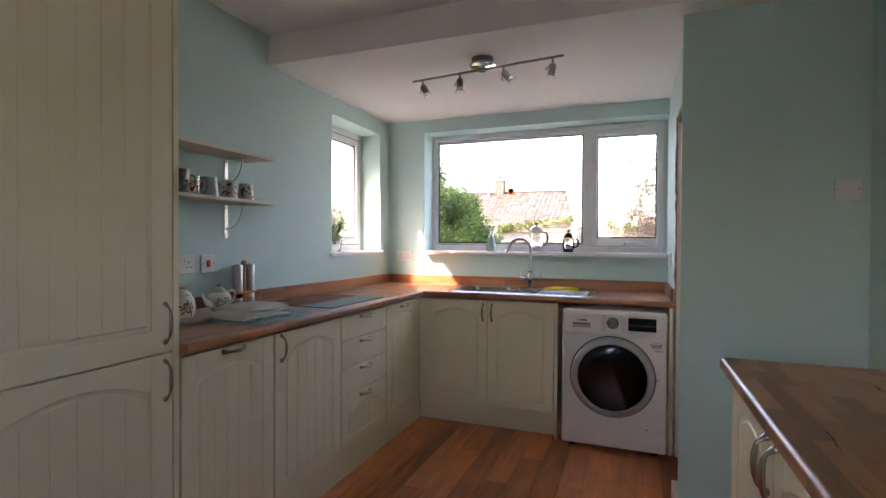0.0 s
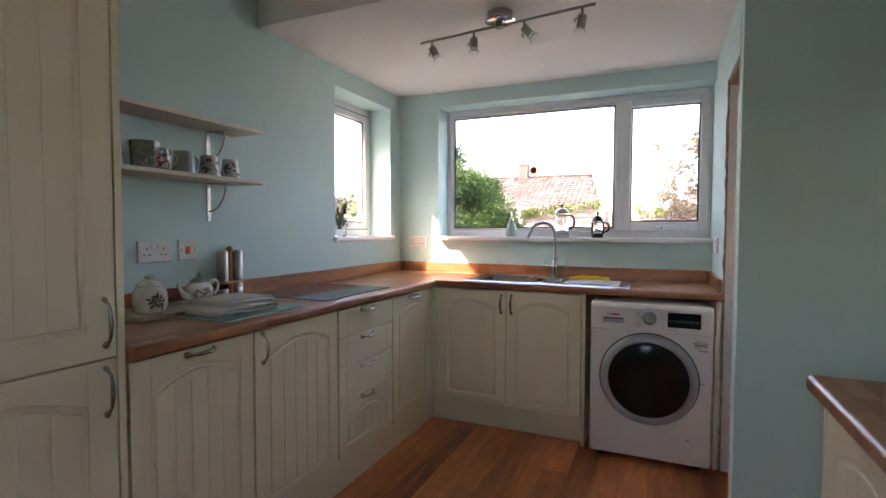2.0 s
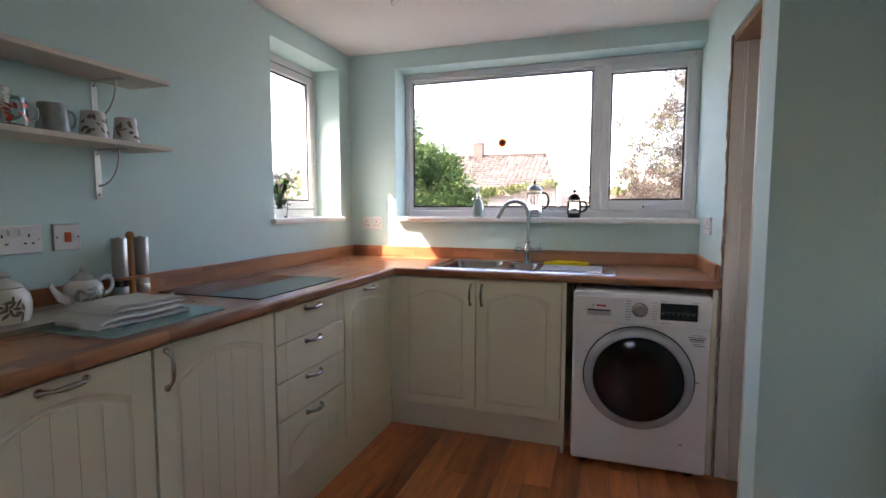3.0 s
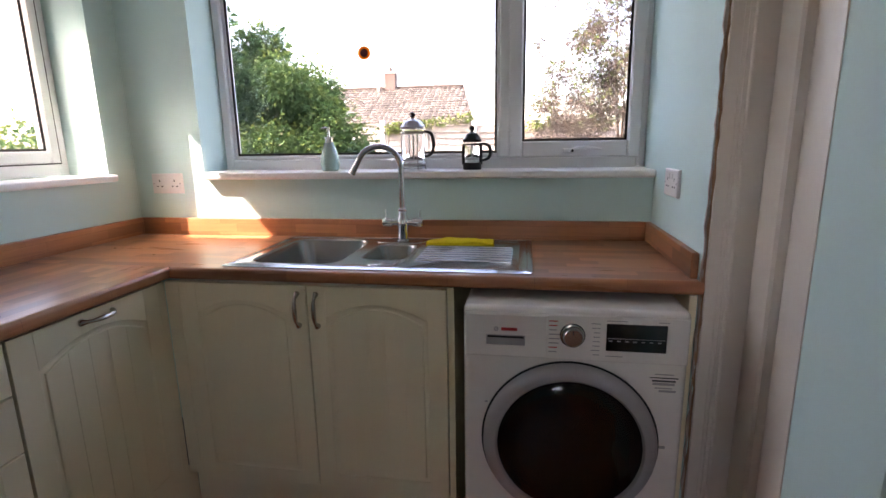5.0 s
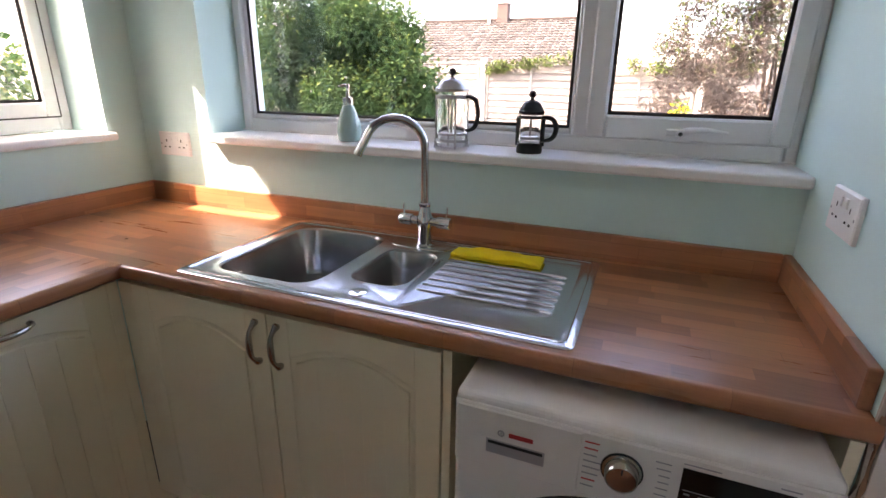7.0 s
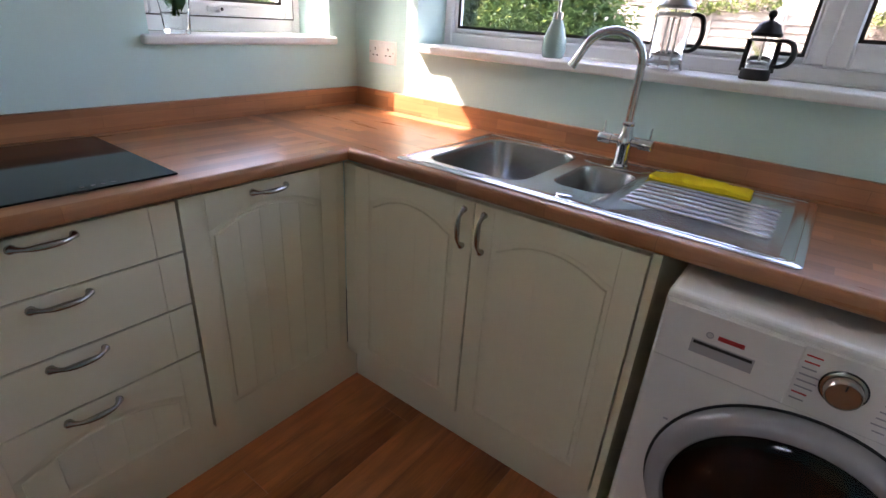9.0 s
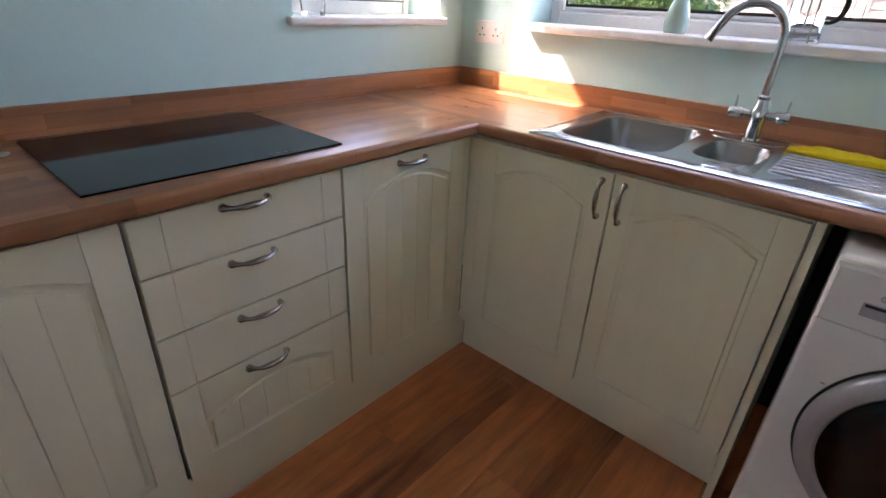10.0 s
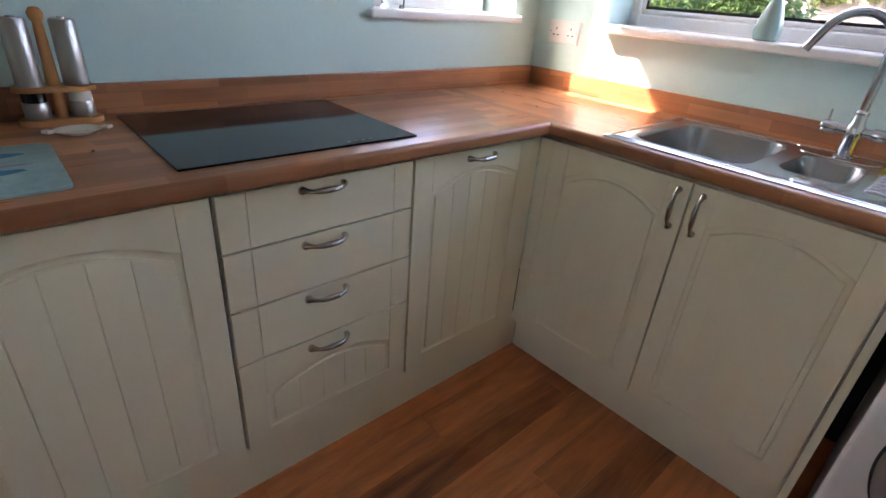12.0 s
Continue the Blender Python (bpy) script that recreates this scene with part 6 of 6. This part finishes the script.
# climbing shrub with white flowers, close to the main window
sh = thing("jasmine_shrub", pose(0, 0, -0.15), "dense green jasmine shrub with white flowers outside the window", "shrub")
cs = clumps(190, -1.05, 0.40, 1.6, 2.5, lambda x: 1.46 + max(0, (0.35 - x)) * 1.02 if x > -0.9 else 2.8, 31, 0.12, 0.25)
twigs(sh, (-0.6, 2.1, 0), cs[:24], 5)
leaf_cloud("foliage", cs, 130000, 0.036, LEAF_G, 6, sh, 0.16)
leaf_cloud("inner_foliage", [(x, y + 0.1, z - 0.05, r * 0.8) for x, y, z, r in cs], 16000, 0.07, LEAF_G, 16, sh, 0.3)
leaf_cloud("new_growth", [(x, y, z + 0.1, r) for x, y, z, r in cs if z > 0.9], 9000, 0.036, LEAF_Y, 7, sh, 0.24)
leaf_cloud("flowers", cs, 320, 0.032, FLOWERW, 8, sh, 0.5)
# red maple beyond the sash
ac = thing("maple_tree", pose(0, 0, -0.15), "small maple with fine reddish leaves", "tree")
cs = [(x, y, z, r) for x, y, z, r in clumps(320, 1.9, 4.4, 4.4, 5.6, lambda x: 2.0 + min(2.9, (x - 1.9) * 2.6), 41, 0.07, 0.2)]
cs += clumps(46, 1.75, 3.0, 4.6, 5.4, lambda x: 3.3, 43, 0.06, 0.13)
twigs(ac, (3.0, 5.1, 0), cs[:30], 9, 0.05)
leaf_cloud("foliage", cs, 66000, 0.058, LEAF_R, 10, ac, 0.09, 0.7)
leaf_cloud("green_foliage", [c for c in cs if c[2] > 1.9], 7000, 0.055, LEAF_Y, 11, ac, 0.16, 0.6)
# yellow-leaved plant in front of the fence
yp = thing("yellow_plant", pose(2.0, 2.6, -0.15), "small plant with bright yellow leaves in the garden", "plant")
cs = [(0.03 * (k % 3 - 1), 0.03 * (k % 2), 1.30 + 0.02 * k, 0.035) for k in range(5)]
twigs(yp, (0, 0, 0), cs, 77, 0.008)
leaf_cloud("foliage", cs, 46, 0.034, PETALY, 78, yp, 0.22)
leaf_cloud("green_foliage", cs, 60, 0.036, LEAF_Y, 79, yp, 0.25)
# ivy along the fence top
for k, (xa, xb, n) in enumerate(((-1.3, 0.6, 22), (1.3, 3.2, 26), (-4.6, -2.6, 14))):
    iv = thing("ivy", pose(0, 0, -0.15), "light green ivy growing over the fence", "climber")
    cs = [(random.Random(k * 50 + q).uniform(xa, xb), 8.1, 1.86 + random.Random(k * 70 + q).uniform(-0.14, 0.08), 0.09) for q in range(n)]
    twigs(iv, ((xa + xb) / 2, 8.35, 0), cs[:6], k)
    leaf_cloud("foliage", cs, 700, 0.055, LEAF_Y, 60 + k, iv, 0.4)
    leaf_cloud("dry_foliage", cs, 350, 0.07, LEAF_R, 64 + k, iv, 0.15)
# shrubs seen through the side window
for k, (x0, x1, y0_, y1_, h, n, lf) in enumerate(((-2.6, -1.4, -0.5, 2.2, 1.55, 46, LEAF_G), (-4.4, -2.9, 1.6, 4.6, 1.9, 40, LEAF_Y))):
    s_ = thing("garden_shrub", pose(0, 0, -0.15), "mixed green garden shrub in sun", "shrub")
    cs = clumps(n, x0, x1, y0_, y1_, lambda x: h, 70 + k, 0.16, 0.32)
    twigs(s_, ((x0 + x1) / 2, (y0_ + y1_) / 2, 0), cs[:18], 80 + k)
    leaf_cloud("foliage", cs, 9000 if k == 0 else 3500, 0.06, lf, 90 + k, s_, 0.3)
    leaf_cloud("light_foliage", cs, 3500 if k == 0 else 1200, 0.06, LEAF_Y, 95 + k, s_, 0.3)
sf = thing("sunflower", pose(-1.08, -0.02, -0.15), "drooping yellow sunflower outside the side window", "flower")
bm = bmesh.new(); tube(bm, [(0, 0, 0), (0.02, 0, 0.8), (0, 0.02, 1.56), (0.05, 0.0, 1.62), (0.09, -0.01, 1.57)], 0.010, 8); part("stem", bm, STEMG, sf)
HM = pose(0.10, -0.015, 1.52, 62, 0, 70)
bm = bmesh.new(); lathe(bm, [(0, 0.012), (0.030, 0.010), (0.040, 0.0), (0, -0.01)], HM, 24); part("seed_head", bm, BARK, sf)
bm = bmesh.new()
for k in range(20):
    a = 2 * math.pi * k / 20
    c = Vector((math.cos(a), math.sin(a), 0)); s = Vector((-c.y, c.x, 0)); z = Vector((0, 0, 0.006 * (k % 3)))
    bm.faces.new([bm.verts.new(HM @ (q + z)) for q in (c * 0.034 - s * 0.006, c * 0.062 - s * 0.010, c * 0.088, c * 0.062 + s * 0.010, c * 0.034 + s * 0.006)])
part("petals", bm, PETALY, sf)
# far trees behind the houses
for k, (x, y, z, r) in enumerate(((-17, 38, 3.6, 2.2), (-13, 42, 4.0, 2.0), (9, 34, 3.0, 2.0))):
    ft = thing("tree", pose(x, y, -0.15), "distant leafy garden tree", "tree", "distant trees")
    rg = random.Random(k)
    cs = [(rg.gauss(0, r * 0.45), rg.gauss(0, r * 0.45), z + rg.gauss(0, r * 0.3), r * 0.4) for _ in range(14)]
    twigs(ft, (0, 0, 0), cs, k + 30, 0.18)
    leaf_cloud("crown", cs, 3500, 0.28, LEAF_G, 120 + k, ft, 0.4)

# ---------- laminate floor ----------
floor = tagged(part("floor", abox(0, 3.05, -4.63, -0.001, -0.10, -0.009), DARKV), "brown laminate floor laid in long planks", "floor", kind="structure")
PW, PL = 0.124, 1.21
bm = bmesh.new(); box(bm, 0.0004, PW - 0.0004, 0.0005, PL - 0.0005, -0.009, 0.0, 0.0)
bmesh.ops.bevel(bm, geom=[e for e in bm.edges if all(v.co.z > -0.001 for v in e.verts)], offset=0.0008, segments=1, affect="EDGES")
PLANK = bpy.data.meshes.new("plank"); bm.to_mesh(PLANK); bm.free(); PLANK.materials.append(FLOORW)
rg = random.Random(17)
for i in range(20):
    x = 0.485 + i * PW
    off = (0.53 + i * 0.37 + rg.uniform(-0.08, 0.08)) % 1.0
    for j in range(-1, 7):
        ya = -4.63 + (j + off) * PL
        yb = ya + PL
        if yb < -4.6 or ya > -0.02:
            continue
        if ya < -4.63 or yb > -0.002:
            a, b_ = max(ya, -4.63), min(yb, -0.002)
            bm = abox(0.0004, PW - 0.0004, 0.0005, b_ - a - 0.0005, -0.009, 0.0)
            p = part("plank", bm, FLOORW, floor); p.location = (x, a, 0)
        else:
            p = new("plank", PLANK); p.parent = floor; p.location = (x, ya, 0)
